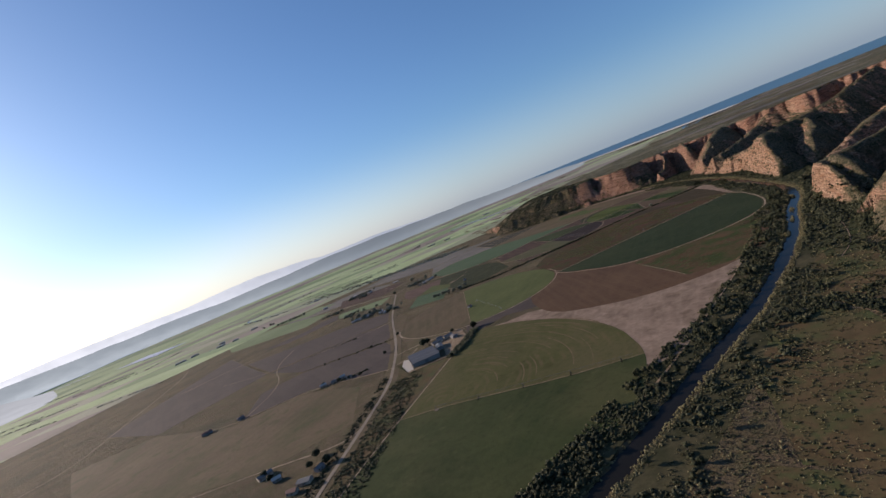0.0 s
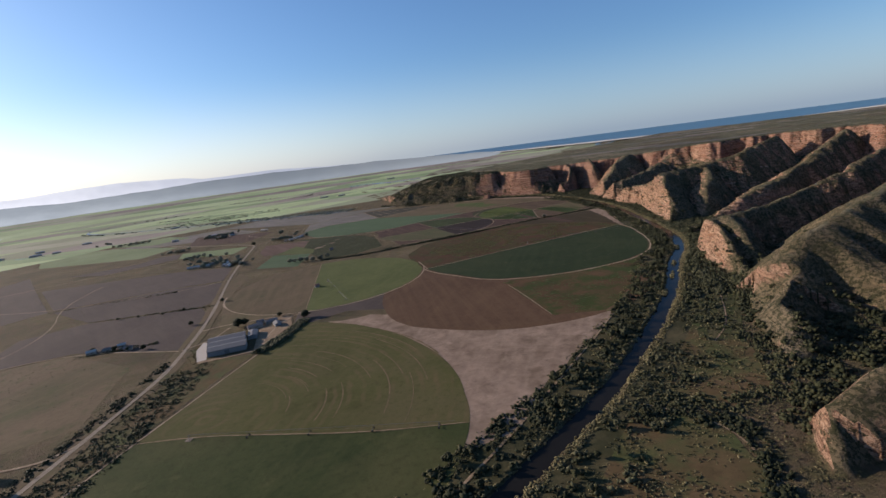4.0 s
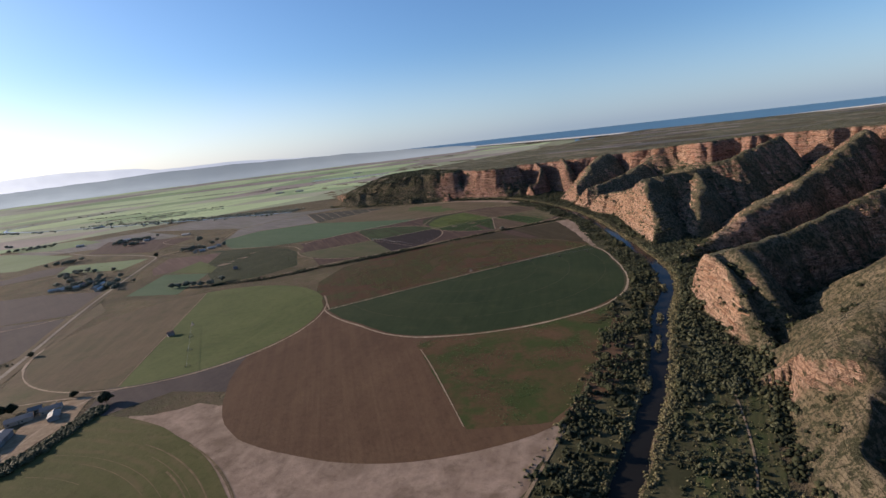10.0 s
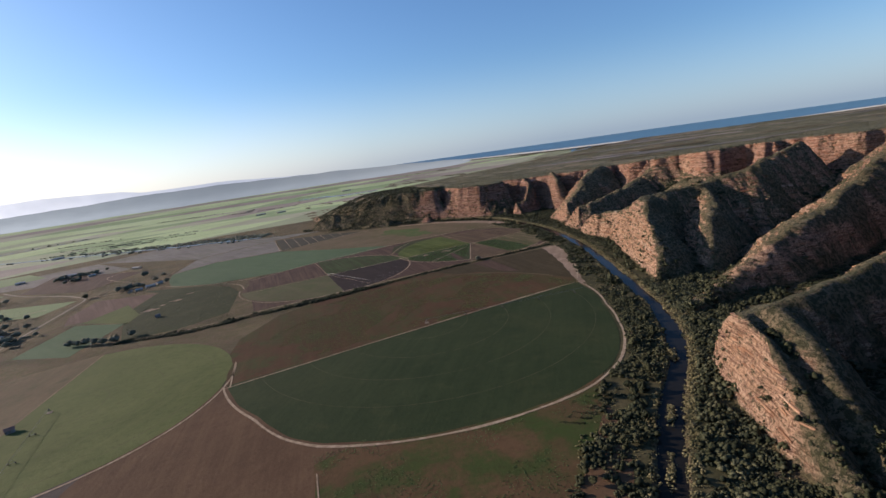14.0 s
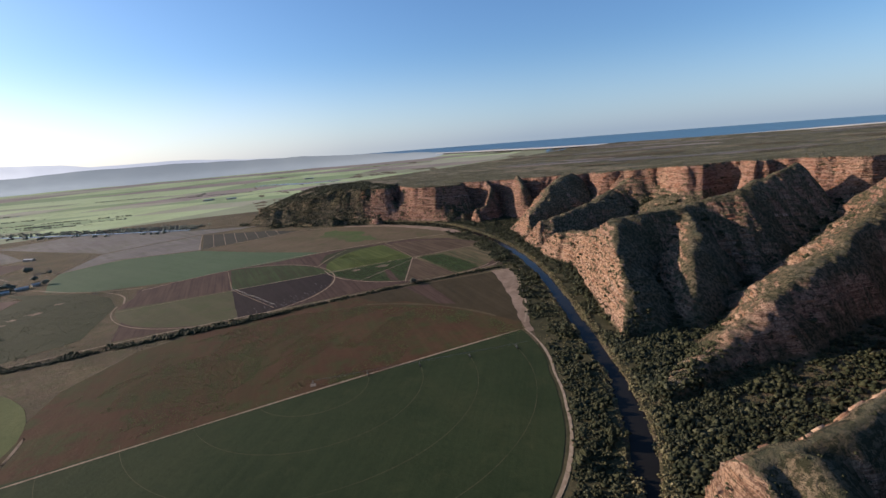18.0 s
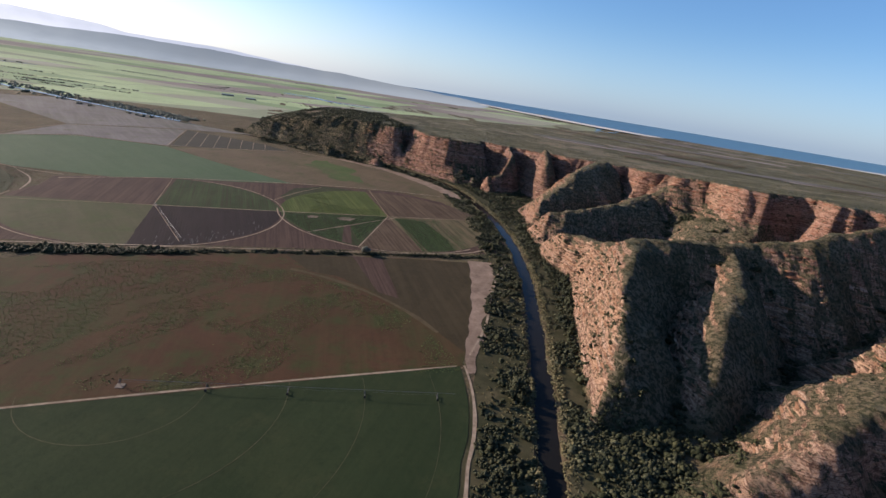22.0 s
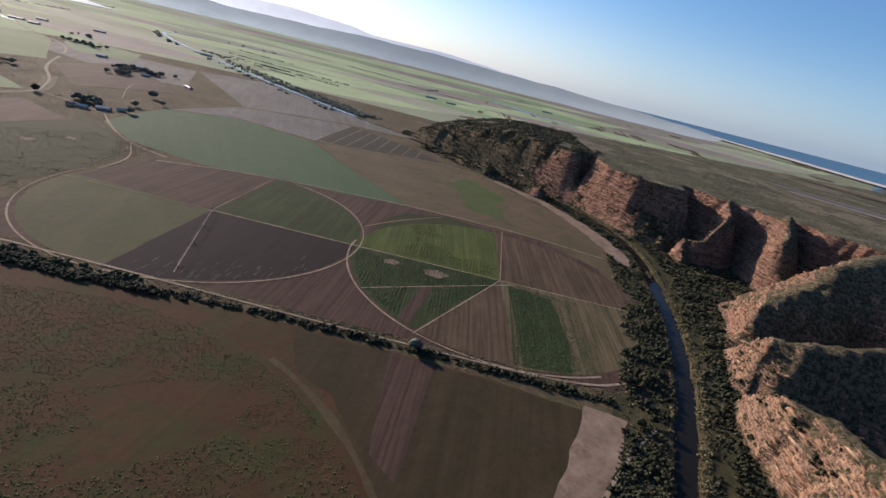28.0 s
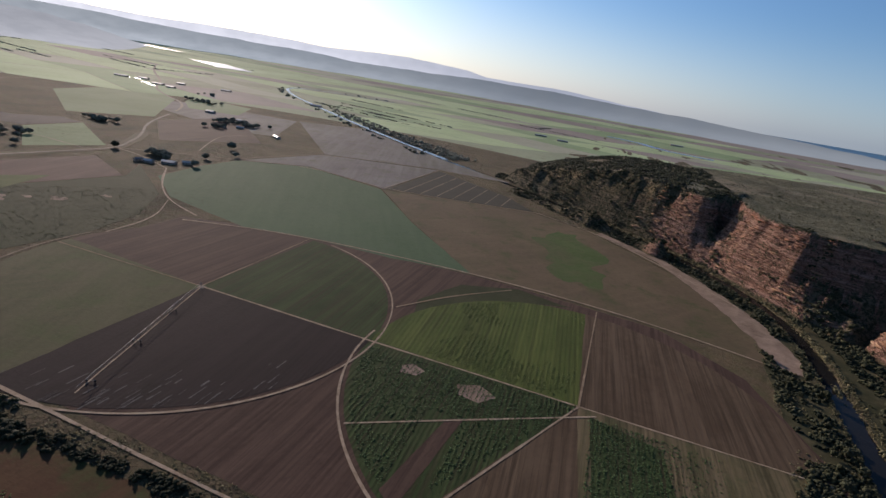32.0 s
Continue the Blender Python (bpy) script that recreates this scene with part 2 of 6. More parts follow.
    # the beds get redder to the north
    red = k.math("MAXIMUM", red, k.ramp(k.math("MULTIPLY", k.math("SUBTRACT", k.axis(k.pos, 1), 950.0), 0.002), (0.0, 0.0), (0.7, 0.8)))
    # red strata, their blue lifted a little to hold the haze
    strata = k.ramp(bands, (0.34, (0.097, 0.039, 0.027)), (0.42, (0.320, 0.168, 0.128)), (0.48, (0.213, 0.102, 0.075)), (0.50, (0.078, 0.037, 0.028)), (0.53, (0.272, 0.141, 0.107)), (0.60, (0.388, 0.226, 0.180)), (0.63, (0.112, 0.051, 0.039)), (0.70, (0.388, 0.240, 0.199)))
    r = k.mix(red, r, strata)
    r = k.mix(k.ramp(k.noise(2.2, 6, 0.8), (0.43, 0.85), (0.485, 0.0)), r, (0.095, 0.052, 0.034))
    r = k.mix(k.ramp(k.noise(6.5, 5, 0.75, k.stretch(1.0, 1.0, 0.45)), (0.42, 0.7), (0.47, 0.0)), r, (0.12, 0.066, 0.044))
    r = k.mix(k.ramp(k.noise(0.9, 4, 0.7), (0.54, 0.0), (0.64, 0.5)), r, (0.50, 0.37, 0.27))
    r = k.mix(k.ramp(k.noise(5.0, 5, 0.8, k.stretch(1.6, 1.6, 0.7)), (0.555, 0.0), (0.585, 0.92)), r, (0.040, 0.040, 0.019))
    # which of them: the flanks turned from the river and the sun are overgrown, which deepens their shade
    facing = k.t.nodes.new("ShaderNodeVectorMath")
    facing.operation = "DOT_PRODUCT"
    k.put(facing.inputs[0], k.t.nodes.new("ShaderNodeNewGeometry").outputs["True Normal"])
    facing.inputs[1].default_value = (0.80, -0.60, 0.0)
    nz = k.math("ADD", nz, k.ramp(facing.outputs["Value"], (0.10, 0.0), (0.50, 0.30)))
    hillside = k.math("SUBTRACT", k.math("SUBTRACT", k.axis(k.pos, 1), 1500.0), k.math("MULTIPLY", k.math("SUBTRACT", k.axis(k.pos, 0), 760.0), 0.8))
    nz = k.math("ADD", nz, k.ramp(k.math("MULTIPLY", hillside, 0.005), (0.08, 0.0), (0.45, 0.55)))
    # scrub has taken the low spur at the river bend; the long ridge north of it is bare along its sunny side
    south = k.math("ADD", k.math("ABSOLUTE", k.math("SUBTRACT", k.axis(k.pos, 1), 370.0)), k.math("MULTIPLY", k.math("ABSOLUTE", k.math("SUBTRACT", k.axis(k.pos, 0), 480.0)), 0.15))
    nz = k.math("ADD", nz, k.ramp(k.math("MULTIPLY", south, 0.005), (0.58, 0.26), (0.73, 0.0)))
    ridge = k.math("ADD", k.math("ABSOLUTE", k.math("SUBTRACT", k.axis(k.pos, 1), 662.0)), k.math("MULTIPLY", k.math("ABSOLUTE", k.math("SUBTRACT", k.axis(k.pos, 0), 800.0)), 0.12))
    nz = k.math("SUBTRACT", nz, k.ramp(k.math("MULTIPLY", ridge, 0.02), (0.18, 0.3), (0.42, 0.0)))
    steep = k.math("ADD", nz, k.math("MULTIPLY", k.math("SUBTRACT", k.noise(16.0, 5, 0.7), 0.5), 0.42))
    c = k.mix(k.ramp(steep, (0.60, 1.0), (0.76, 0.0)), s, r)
    up = k.math("ADD", z, k.math("MULTIPLY", k.noise(20.0, 3), 3.0))
    c = k.mix(k.ramp(k.math("MULTIPLY", up, 0.1), (0.18, 0.0), (0.42, 1.0)), v, c)
    h = k.math("ADD", k.math("MULTIPLY", bands, 3.2), k.math("ADD", k.noise(1.6, 5, 0.75), k.math("MULTIPLY", k.noise(6.0, 4, 0.7), 1.6)))
    k.bump(h, 2.6, 1.0)
    return k.done(c)


def water_material(name, colour, rough, spec=0.5):
    k = Nodes(name, rough, spec)
    k.bump(k.noise(2.2, 4, 0.6), 0.05, 0.35)
    return k.done(k.mix(k.noise(25.0, 3), colour, tuple(c * 0.7 for c in colour)))


M_GROUND = ground_material()
def rock_material(name, single):
    k = Nodes(name, 0.95, 0.1)
    c = k.ramp(k.object_random() if single else k.island(), (0.0, (0.211, 0.109, 0.065)), (0.35, (0.299, 0.172, 0.102)), (0.7, (0.361, 0.225, 0.141)), (1.0, (0.440, 0.306, 0.207)))
    c = k.mix(k.ramp(k.noise(1.6, 5, 0.75), (0.42, 0.0), (0.62, 0.7)), c, (0.176, 0.089, 0.051))
    c = k.mix(k.ramp(k.math("MULTIPLY", k.axis(k.pos, 2), 0.01), (0.45, 0.0), (0.75, 0.75)), c, (0.211, 0.089, 0.055))
    k.bump(k.noise(0.9, 5, 0.75), 0.5, 1.0)
    return k.done(c)


M_ROCK = rock_material("ledge_stone", False)
M_ROCK_PIECE = rock_material("single_ledge_stone", True)
M_WATER = water_material("river_water", (0.016, 0.015, 0.013), 0.10, 0.045)
M_SEA = water_material("sea_water", (0.085, 0.205, 0.300), 0.6)
M_TRACK = track_material("pale_dirt", (0.20, 0.145, 0.095), (0.35, 0.27, 0.19))
M_TRACK_BROWN = track_material("brown_dirt", (0.16, 0.11, 0.066), (0.27, 0.20, 0.13))
M_SAND = field_material("river_sand", (0.158, 0.110, 0.077), (0.233, 0.166, 0.119), (0.316, 0.233, 0.172), 15.0, blotch=(0.125, 0.088, 0.058), blotch_at=0.57)
M_BEACH = plain_material("beach_sand", (0.66, 0.60, 0.50), 0.9, size=60.0)
M_SURF = plain_material("surf", (0.8, 0.82, 0.84), 0.8, size=40.0)
M_LEAF_DARK = leaf_material("dark_leaves", (0.018, 0.023, 0.010), (0.033, 0.038, 0.014), (0.049, 0.052, 0.021))
M_LEAF_OLIVE = leaf_material("olive_leaves", (0.038, 0.042, 0.018), (0.064, 0.067, 0.027), (0.097, 0.092, 0.043))
M_LEAF_GREY = leaf_material("grey_leaves", (0.054, 0.058, 0.029), (0.090, 0.093, 0.047), (0.141, 0.135, 0.073))
# leaves of far trees, with haze mixed into the green
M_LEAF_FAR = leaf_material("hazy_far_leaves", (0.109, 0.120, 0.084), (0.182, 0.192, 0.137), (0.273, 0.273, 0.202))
M_REED = leaf_material("dry_reeds", (0.112, 0.100, 0.046), (0.200, 0.175, 0.082), (0.325, 0.275, 0.145))
M_CROP = leaf_material("crop_leaves", (0.037, 0.071, 0.020), (0.063, 0.115, 0.033), (0.115, 0.172, 0.061))
M_TUFT = leaf_material("weed_leaves", (0.060, 0.080, 0.021), (0.098, 0.126, 0.033), (0.158, 0.184, 0.055))
M_LIMELEAF = leaf_material("bright_leaves", (0.055, 0.086, 0.019), (0.094, 0.127, 0.030), (0.154, 0.176, 0.053))
M_BARK = plain_material("bark", (0.14, 0.105, 0.075), 0.9, size=0.4)
M_ROOF = plain_material("weathered_zinc", (0.155, 0.150, 0.145), 0.6, 0.0, 0.35, 4.0)
M_ROOF_PALE = plain_material("pale_zinc", (0.42, 0.39, 0.35), 0.45, 0.0, 0.25, 3.0)
M_ROOF_RED = plain_material("rust_roof", (0.28, 0.15, 0.11), 0.8, 0.0, 0.3, 2.0)
M_WALL = plain_material("limewash", (0.36, 0.30, 0.235), 0.9, 0.0, 0.2, 1.5)
M_WALL_GREY = plain_material("grey_block", (0.22, 0.215, 0.21), 0.9, 0.0, 0.25, 1.5)
M_DARK = plain_material("dark_opening", (0.03, 0.03, 0.03), 0.6)
M_STEEL = plain_material("galvanised", (0.13, 0.13, 0.13), 0.55, 0.2, 0.2, 0.5)
M_RUBBER = plain_material("rubber", (0.025, 0.025, 0.025), 0.8)
M_CONCRETE = plain_material("concrete", (0.42, 0.38, 0.33), 0.9, 0.0, 0.25, 3.0)
M_WOOD = plain_material("weathered_wood", (0.20, 0.16, 0.12), 0.9, 0.0, 0.3, 0.5)
M_PLASTIC = plain_material("plastic_cover", (0.62, 0.61, 0.60), 0.4, 0.0, 0.1, 30.0)


# ---------------------------------------------------------------- the lie of the land
GRAIN = np.random.RandomState(7).rand(257, 257)


def lattice(x, y):
    """Smooth noise of one octave, 0 to 1."""
    xi, yi = np.floor(x).astype(int), np.floor(y).astype(int)
    u, v = x - xi, y - yi
    u, v = u * u * (3 - 2 * u), v * v * (3 - 2 * v)
    a, b, c, d = xi % 257, (xi + 1) % 257, yi % 257, (yi + 1) % 257
    return (GRAIN[a, c] * (1 - u) + GRAIN[b, c] * u) * (1 - v) + (GRAIN[a, d] * (1 - u) + GRAIN[b, d] * u) * v


def fbm(x, y, size, octaves=4):
    """Noise about 0, from -1 to 1."""
    total, gain = 0.0, 1.0
    for k in range(octaves):
        f = 2.0 ** k / size
        total = total + gain * (lattice(x * f + 31.7 * k, y * f + 11.3 * k) * 2 - 1)
        gain *= 0.5
    return total / 1.9


def step(x, a, b):
    t = np.clip((x - a) / (b - a), 0, 1)
    return t * t * (3 - 2 * t)


def along(x, y, line, measured=False):
    """For points: the distance to a line of corners, its side (left is positive) and the value carried along it."""
    best = np.full(np.shape(x), 1e9)
    side, value = np.zeros(np.shape(x)), np.zeros(np.shape(x))
    run, done = np.zeros(np.shape(x)), 0.0
    for a, b in zip(line, line[1:]):
        dx, dy = b[0] - a[0], b[1] - a[1]
        n = math.hypot(dx, dy)
        t = np.clip(((x - a[0]) * dx + (y - a[1]) * dy) / (n * n), 0, 1)
        d = np.hypot(x - a[0] - t * dx, y - a[1] - t * dy)
        near = d < best
        best = np.where(near, d, best)
        side = np.where(near, (dx * (y - a[1]) - dy * (x - a[0])) / n, side)
        if len(a) > 2:
            value = np.where(near, a[2] + t * (b[2] - a[2]), value)
        run = np.where(near, done + t * n, run)
        done += n
    return (best, side, value, run) if measured else (best, side, value)


def gullies(run, key, size):
    """How deep a slope is cut at a way along its crest: 0 on the ribs, 1 in the clefts."""
    return 1 - np.clip(2.3 * np.abs(fbm(run + 37.0 * key, run * 0 + 61.0 * key, size, 3)), 0, 1)


def inside(x, y, poly):
    """Whether points lie in a closed outline."""
    hit = np.zeros(np.shape(x), bool)
    for (ax, ay), (bx, by) in zip(poly, poly[1:] + poly[:1]):
        cross = (ay > y) != (by > y)
        hit ^= cross & (x < (bx - ax) * (y - ay) / ((by - ay) or 1e-9) + ax)
    return hit


def chaikin(line, rounds=2):
    for _ in range(rounds):
        out = [line[0]]
        for a, b in zip(line, line[1:]):
            out.append(tuple(0.75 * p + 0.25 * q for p, q in zip(a, b)))
            out.append(tuple(0.25 * p + 0.75 * q for p, q in zip(a, b)))
        line = out + [line[-1]]
    return line


RIVER = chaikin([(-420, 20), (-120, 145), (60, 236), (200, 308), (277, 344), (345, 388), (410, 432), (475, 482), (542, 548), (605, 594), (648, 642),
                 (682, 698), (722, 777), (758, 850), (805, 947), (845, 1060), (868, 1160), (878, 1250), (884, 1330), (872, 1420), (800, 1528),
                 (700, 1618), (542, 1752), (369, 1862), (46, 2096), (-192, 2295), (-509, 2561), (-722, 2847), (-640, 3050), (-300, 3150)], 2)

RIM = [(560, 1800), (640, 1745), (700, 1690), (765, 1640), (798, 1580), (822, 1562), (846, 1600), (872, 1580), (866, 1490), (898, 1458), (936, 1436), (960, 1500), (990, 1490),
       (1016, 1446), (1044, 1446), (1054, 1386), (1072, 1380), (1090, 1405), (1108, 1320), (1112, 1252), (1142, 1205),
       (1112, 1115), (1152, 1070), (1128, 1000), (1168, 945), (1112, 898), (1165, 858), (1185, 800), (1180, 725), (1150, 640), (1190, 570), (1060, 500),
       (1090, 430), (960, 380), (990, 300), (860, 230), (790, 130), (600, 20), (480, -150), (300, -500)]
PLATEAU = RIM + [(300, -60000), (60000, -60000), (60000, 60000), (2500, 60000), (560, 1830)]
COAST = [(2500, 40000), (4300, 9800), (4600, 7000), (4750, 5500), (5900, 4350), (8300, 3700), (14000, 2500), (60000, -4000)]

# crest lines with their heights, from the toe up to the plateau, and how steep they fall to the left and to the right
SPURS = []
SPURS.append(([(727, 731, 2), (752, 745, 20), (785, 786, 43), (813, 823, 54), (858, 872, 68), (899, 873, 69), (937, 862, 71), (982, 853, 76), (1025, 838, 85), (1115, 830, 108)], 2.3, 1.0))
SPURS.append(([(800, 722, 6), (812, 734, 20), (840, 757, 35), (880, 790, 49), (925, 826, 60), (945, 858, 69)], 1.25, 1.25))
SPURS.append(([(862, 1030, 24), (884, 985, 37), (882, 945, 41), (868, 905, 52), (860, 880, 64)], 2.2, 2.0))
SPURS.append(([(876, 1092, 22), (890, 1086, 35), (914, 1074, 41), (959, 1075, 47), (1025, 1085, 56), (1080, 1098, 68), (1140, 1095, 98)], 1.1, 0.8))
SPURS.append(([(905, 1152, 10), (925, 1155, 30), (963, 1178, 45), (1003, 1196, 62), (1046, 1212, 78), (1100, 1238, 92)], 1.1, 0.9))
SPURS.append(([(948, 1346, 10), (956, 1370, 26), (972, 1364, 32), (984, 1374, 52), (998, 1392, 66), (1002, 1416, 77), (1035, 1455, 76)], 5.0, 3.0))
SPURS.append(([(1040, 1300, 28), (1046, 1334, 62), (1064, 1384, 84)], 2.2, 2.0))
SPURS.append(([(866, 1486, 58), (898, 1456, 62), (934, 1434, 64), (972, 1545, 74)], 2.8, 2.8))
SPURS.append(([(776, 1516, 22), (798, 1548, 58), (820, 1580, 77), (872, 1650, 79)], 2.1, 2.1))
SPURS.append(([(700, 1640, 14), (722, 1662, 45), (760, 1690, 66)], 0.9, 0.85))
SPURS.append(([(655, 657, 2), (700, 661, 7), (735, 665, 13), (769, 670, 19), (810, 666, 29), (837, 674, 34), (868, 679, 39), (911, 686, 47), (943, 686, 53), (1020, 701, 66), (1095, 715, 90), (1160, 720, 110)], 0.75, 2.2, 34))
SPURS.append(([(540, 452, 3), (562, 488, 22), (592, 528, 38), (606, 548, 40), (650, 547, 43), (711, 546, 46), (790, 542, 58), (900, 535, 88), (1010, 530, 108)], 2.2, 1.75))
SPURS.append(([(570, 455, 3), (584, 478, 20), (606, 510, 36), (628, 536, 43)], 1.7, 1.7))
SPURS.append(([(404, 314, 2), (432, 344, 14), (456, 372, 23), (484, 387, 30), (512, 391, 39), (545, 392, 50), (600, 398, 62), (700, 405, 76), (850, 420, 95), (960, 430, 110)], 0.75, 0.5))
SPURS.append(([(314, 230, 3), (332, 246, 19), (372, 234, 33), (430, 215, 46), (520, 205, 62), (650, 205, 86), (820, 205, 110)], 1.9, 0.75))
SPURS.append(([(225, 60, 4), (250, 70, 22), (330, 60, 40), (450, 40, 70), (560, 30, 100)], 1.2, 0.7))


# where the cliffs stand on the valley floor, and how steeply they may rise from there
FOOT = chaikin([(706, 700, 2.4), (722, 727, 2.4), (748, 766, 2.4), (780, 822, 2.4), (819, 886, 2.4), (846, 941, 2.4), (856, 998, 2.4), (870, 1036, 2.4), (894, 1104, 2.2), (905, 1130, 2.0), (935, 1190, 1.8),
                (928, 1262, 2.2), (942, 1300, 2.4), (938, 1360, 2.4), (911, 1384, 2.4), (870, 1428, 2.4), (830, 1468, 2.4), (792, 1486, 2.0), (764, 1490, 1.8), (700, 1556, 1.2), (640, 1622, 1.0), (560, 1695, 0.9)], 1)
FEET = [FOOT, [(526, 434, 2.2), (543, 475, 2.4), (593, 553, 2.4), (614, 579, 2.2)], [(396, 312, 0.8), (427, 343, 0.8), (442, 366, 0.8), (476, 396, 0.8), (514, 421, 0.8)], [(292, 212, 2.0), (320, 241, 2.4), (346, 264, 2.2)]]


def plateau_top(x, y):
    top = 113 - 38 * step(y, 760, 1500)
    nx, ny, c = -0.5, 0.866, -300 + 1515.5
    north = nx * x + ny * y - c
    top = top * (1 - step(north, 20, 420))
    top = top * step(x + 0.15 * (y - 1700), 440, 760)
    coast, side, _ = along(x, y, COAST)
    top = np.where(side > 0, -12.0, np.minimum(top, 2 + coast * 0.028))
    return np.where(side > 0, -12.0, top)


def smooth_max(a, b, k):
    t = np.clip(0.5 + 0.5 * (a - b) / k, 0, 1)
    return b + (a - b) * t + k * t * (1 - t)


def land(x, y):
    """Height of the ground at points given as arrays."""
    wx = x + 13 * fbm(x, y, 62, 4)
    wy = y + 13 * fbm(x + 500, y - 300, 62, 4)
    rim, _, _, way = along(wx, wy, RIM + [(300, -3000)], True)
    within = inside(wx, wy, PLATEAU)
    top = plateau_top(x, y)
    cut = (0.85 * gullies(way + 0.35 * rim, 3, 105) ** 1.6 + 0.15 * gullies(way, 9, 30)) * step(way, 180, 430)
    bare = 0.25 + 0.75 * step(way, 220, 420)
    north = step(y, 1290, 1400)
    over = np.where(within, -rim, rim) + np.where(way < 2000, (44 - 26 * north) * cut - 10 + (6 + 5 * north) * fbm(x, y, 24, 4), 0)
    fall = np.maximum(over, 0)
    out = top - bare * (0.36 + 0.16 * fbm(x, y, 130, 2)) * top * step(fall, 0, 17) - (0.56 + 0.55 * north * step(way, 250, 420)) * np.maximum(fall - 10, 0) - (4 + 9 * cut) * step(fall, 4, 30)
    h = np.where(over < 0, top + 1.2 * fbm(x, y, 40, 4) * step(-over, 0, 60), out)
    near = (x > 150) & (x < 1300) & (y > -100) & (y < 1950)
    px, py = wx[near], wy[near]
    hn = h[near]
    rib = fbm(x[near], y[near], 34, 4)
    for k, (line, kl, kr, *round_top) in enumerate(SPURS):
        d, side, crest, run = along(px, py, line, True)
        fall = np.where(side > 0, kl, kr)
        deep = gullies(run + 0.25 * d, 5 + 2 * k + (side > 0), 46) * 0.36 + gullies(run - 0.2 * d, 70 + 2 * k + (side > 0), 17) * 0.07
        blunt = np.where(fall > 2.95, 8.0, np.where(fall > 1.6, 22.0, 14.0))
        if round_top:
            blunt = np.where(side > 0, blunt, round_top[0])
        fall = np.where((fall > 1.6) & (fall < 2.95), 1.32, 1.0) * fall
        body = crest + 2.0 * fbm(run, run * 0 + k * 9.0, 28, 3) + 1.5 * rib - fall * (np.sqrt(d * d + blunt * blunt) - blunt) - deep * np.clip(d - 3, 0, 46)
        hn = smooth_max(body, hn, 4.0)
    # the foot of the cliffs
    for foot in FEET:
        d, side, rise, run = along(x[near], y[near], foot, True)
        d = np.where(side < 0, d, -d) + 2.5 * fbm(x[near], y[near], 17, 3)
        whole = sum(math.hypot(b[0] - a[0], b[1] - a[1]) for a, b in zip(foot, foot[1:]))
        end = np.minimum(run, whole - run)
        cap = 1.5 + (rise + 6.0 * (1 - step(end, 1, 34))) * d + 3.0 * np.maximum(d - 50, 0) * (rise > 1)
        held = (end > 1.0) & (d > -45) & (d < 120)
        hn = np.where(held, np.minimum(hn, np.maximum(0.0, cap)), hn)
    # furrows worn down the slopes, and ledges of harder stone
    wear = step(hn, 4, 22) * (1 - step(hn, top[near] - 14, top[near] - 1))
    stone = step(hn, 4, 22) * (1 - step(hn, top[near] - 4, top[near] - 0.5))
    hn = hn - wear * 3.0 * np.abs(fbm(x[near] + 90, y[near], 30, 4)) + wear * 2.0 * fbm(x[near], y[near], 7, 3)
    h[near] = hn
    hx, hy = (np.gradient(h, axis=1) / np.gradient(x, axis=1))[near], (np.gradient(h, axis=0) / np.gradient(y, axis=0))[near]
    steep = np.hypot(hx, hy)
    stone = stone * (1 - 0.9 * step((0.6 * hy - 0.8 * hx) / np.maximum(steep, 0.1), -0.2, 0.4))
    f = (hn + 9 * fbm(x[near], y[near], 110, 5)) / 6.5
    ledge = 6.5 * (np.floor(f) + step(f - np.floor(f), 0.3, 0.62) - f)
    hn = hn + stone * step(steep, 0.7, 1.3) * ((0.55 + 0.45 * lattice(x[near] / 37, y[near] / 37)) * ledge + 1.6 * fbm(x[near], y[near], 9, 3))
    h[near] = hn
    flat = np.maximum(h, 0.0) if np.ndim(h) else max(h, 0.0)
    coast, side, _ = along(x, y, COAST)
    h = np.where(side > 0, -12.0, flat)
    # the river's bed
    d, _, _ = along(x, y, RIVER)
    h = h * step(d, 12, 30)
    d = d + 2.5 * fbm(x, y, 26, 3)
    h = h - 3.0 * (1 - step(d, 3, 9)) * step(y, -400, -100)
    return h


# far country is drawn in towards the middle of the flight, so that it keeps its direction and its dip below the horizon
MID, REACH, EDGE, HORIZON = (380.0, 450.0), 2300.0, 4450.0, 21500.0


def draw_in(x, y, z):
    dx, dy = x - MID[0], y - MID[1]
    d = np.maximum(np.hypot(dx, dy), 1e-6)
    far = np.minimum(d, HORIZON)
    dx, dy, d = dx * far / d, dy * far / d, far
    r = np.where(d > REACH, REACH + (EDGE - REACH) * (1 - REACH / d), d)
    k = r / d
    return MID[0] + dx * k, MID[1] + dy * k, np.where(d > REACH, 166 - (166 - z) * k, z)


def grown(lo, hi, fine, far_lo, far_hi, rate=1.085):
    mid = list(np.arange(lo, hi + fine, fine))
    left, right = [], []
    p, s = lo, fine
    while p > far_lo:
        s *= rate
        p -= s
        left.append(p)
    p, s = mid[-1], fine
    while p < far_hi:
        s *= rate
        p += s
        right.append(p)
    return np.array(left[::-1] + mid + right)


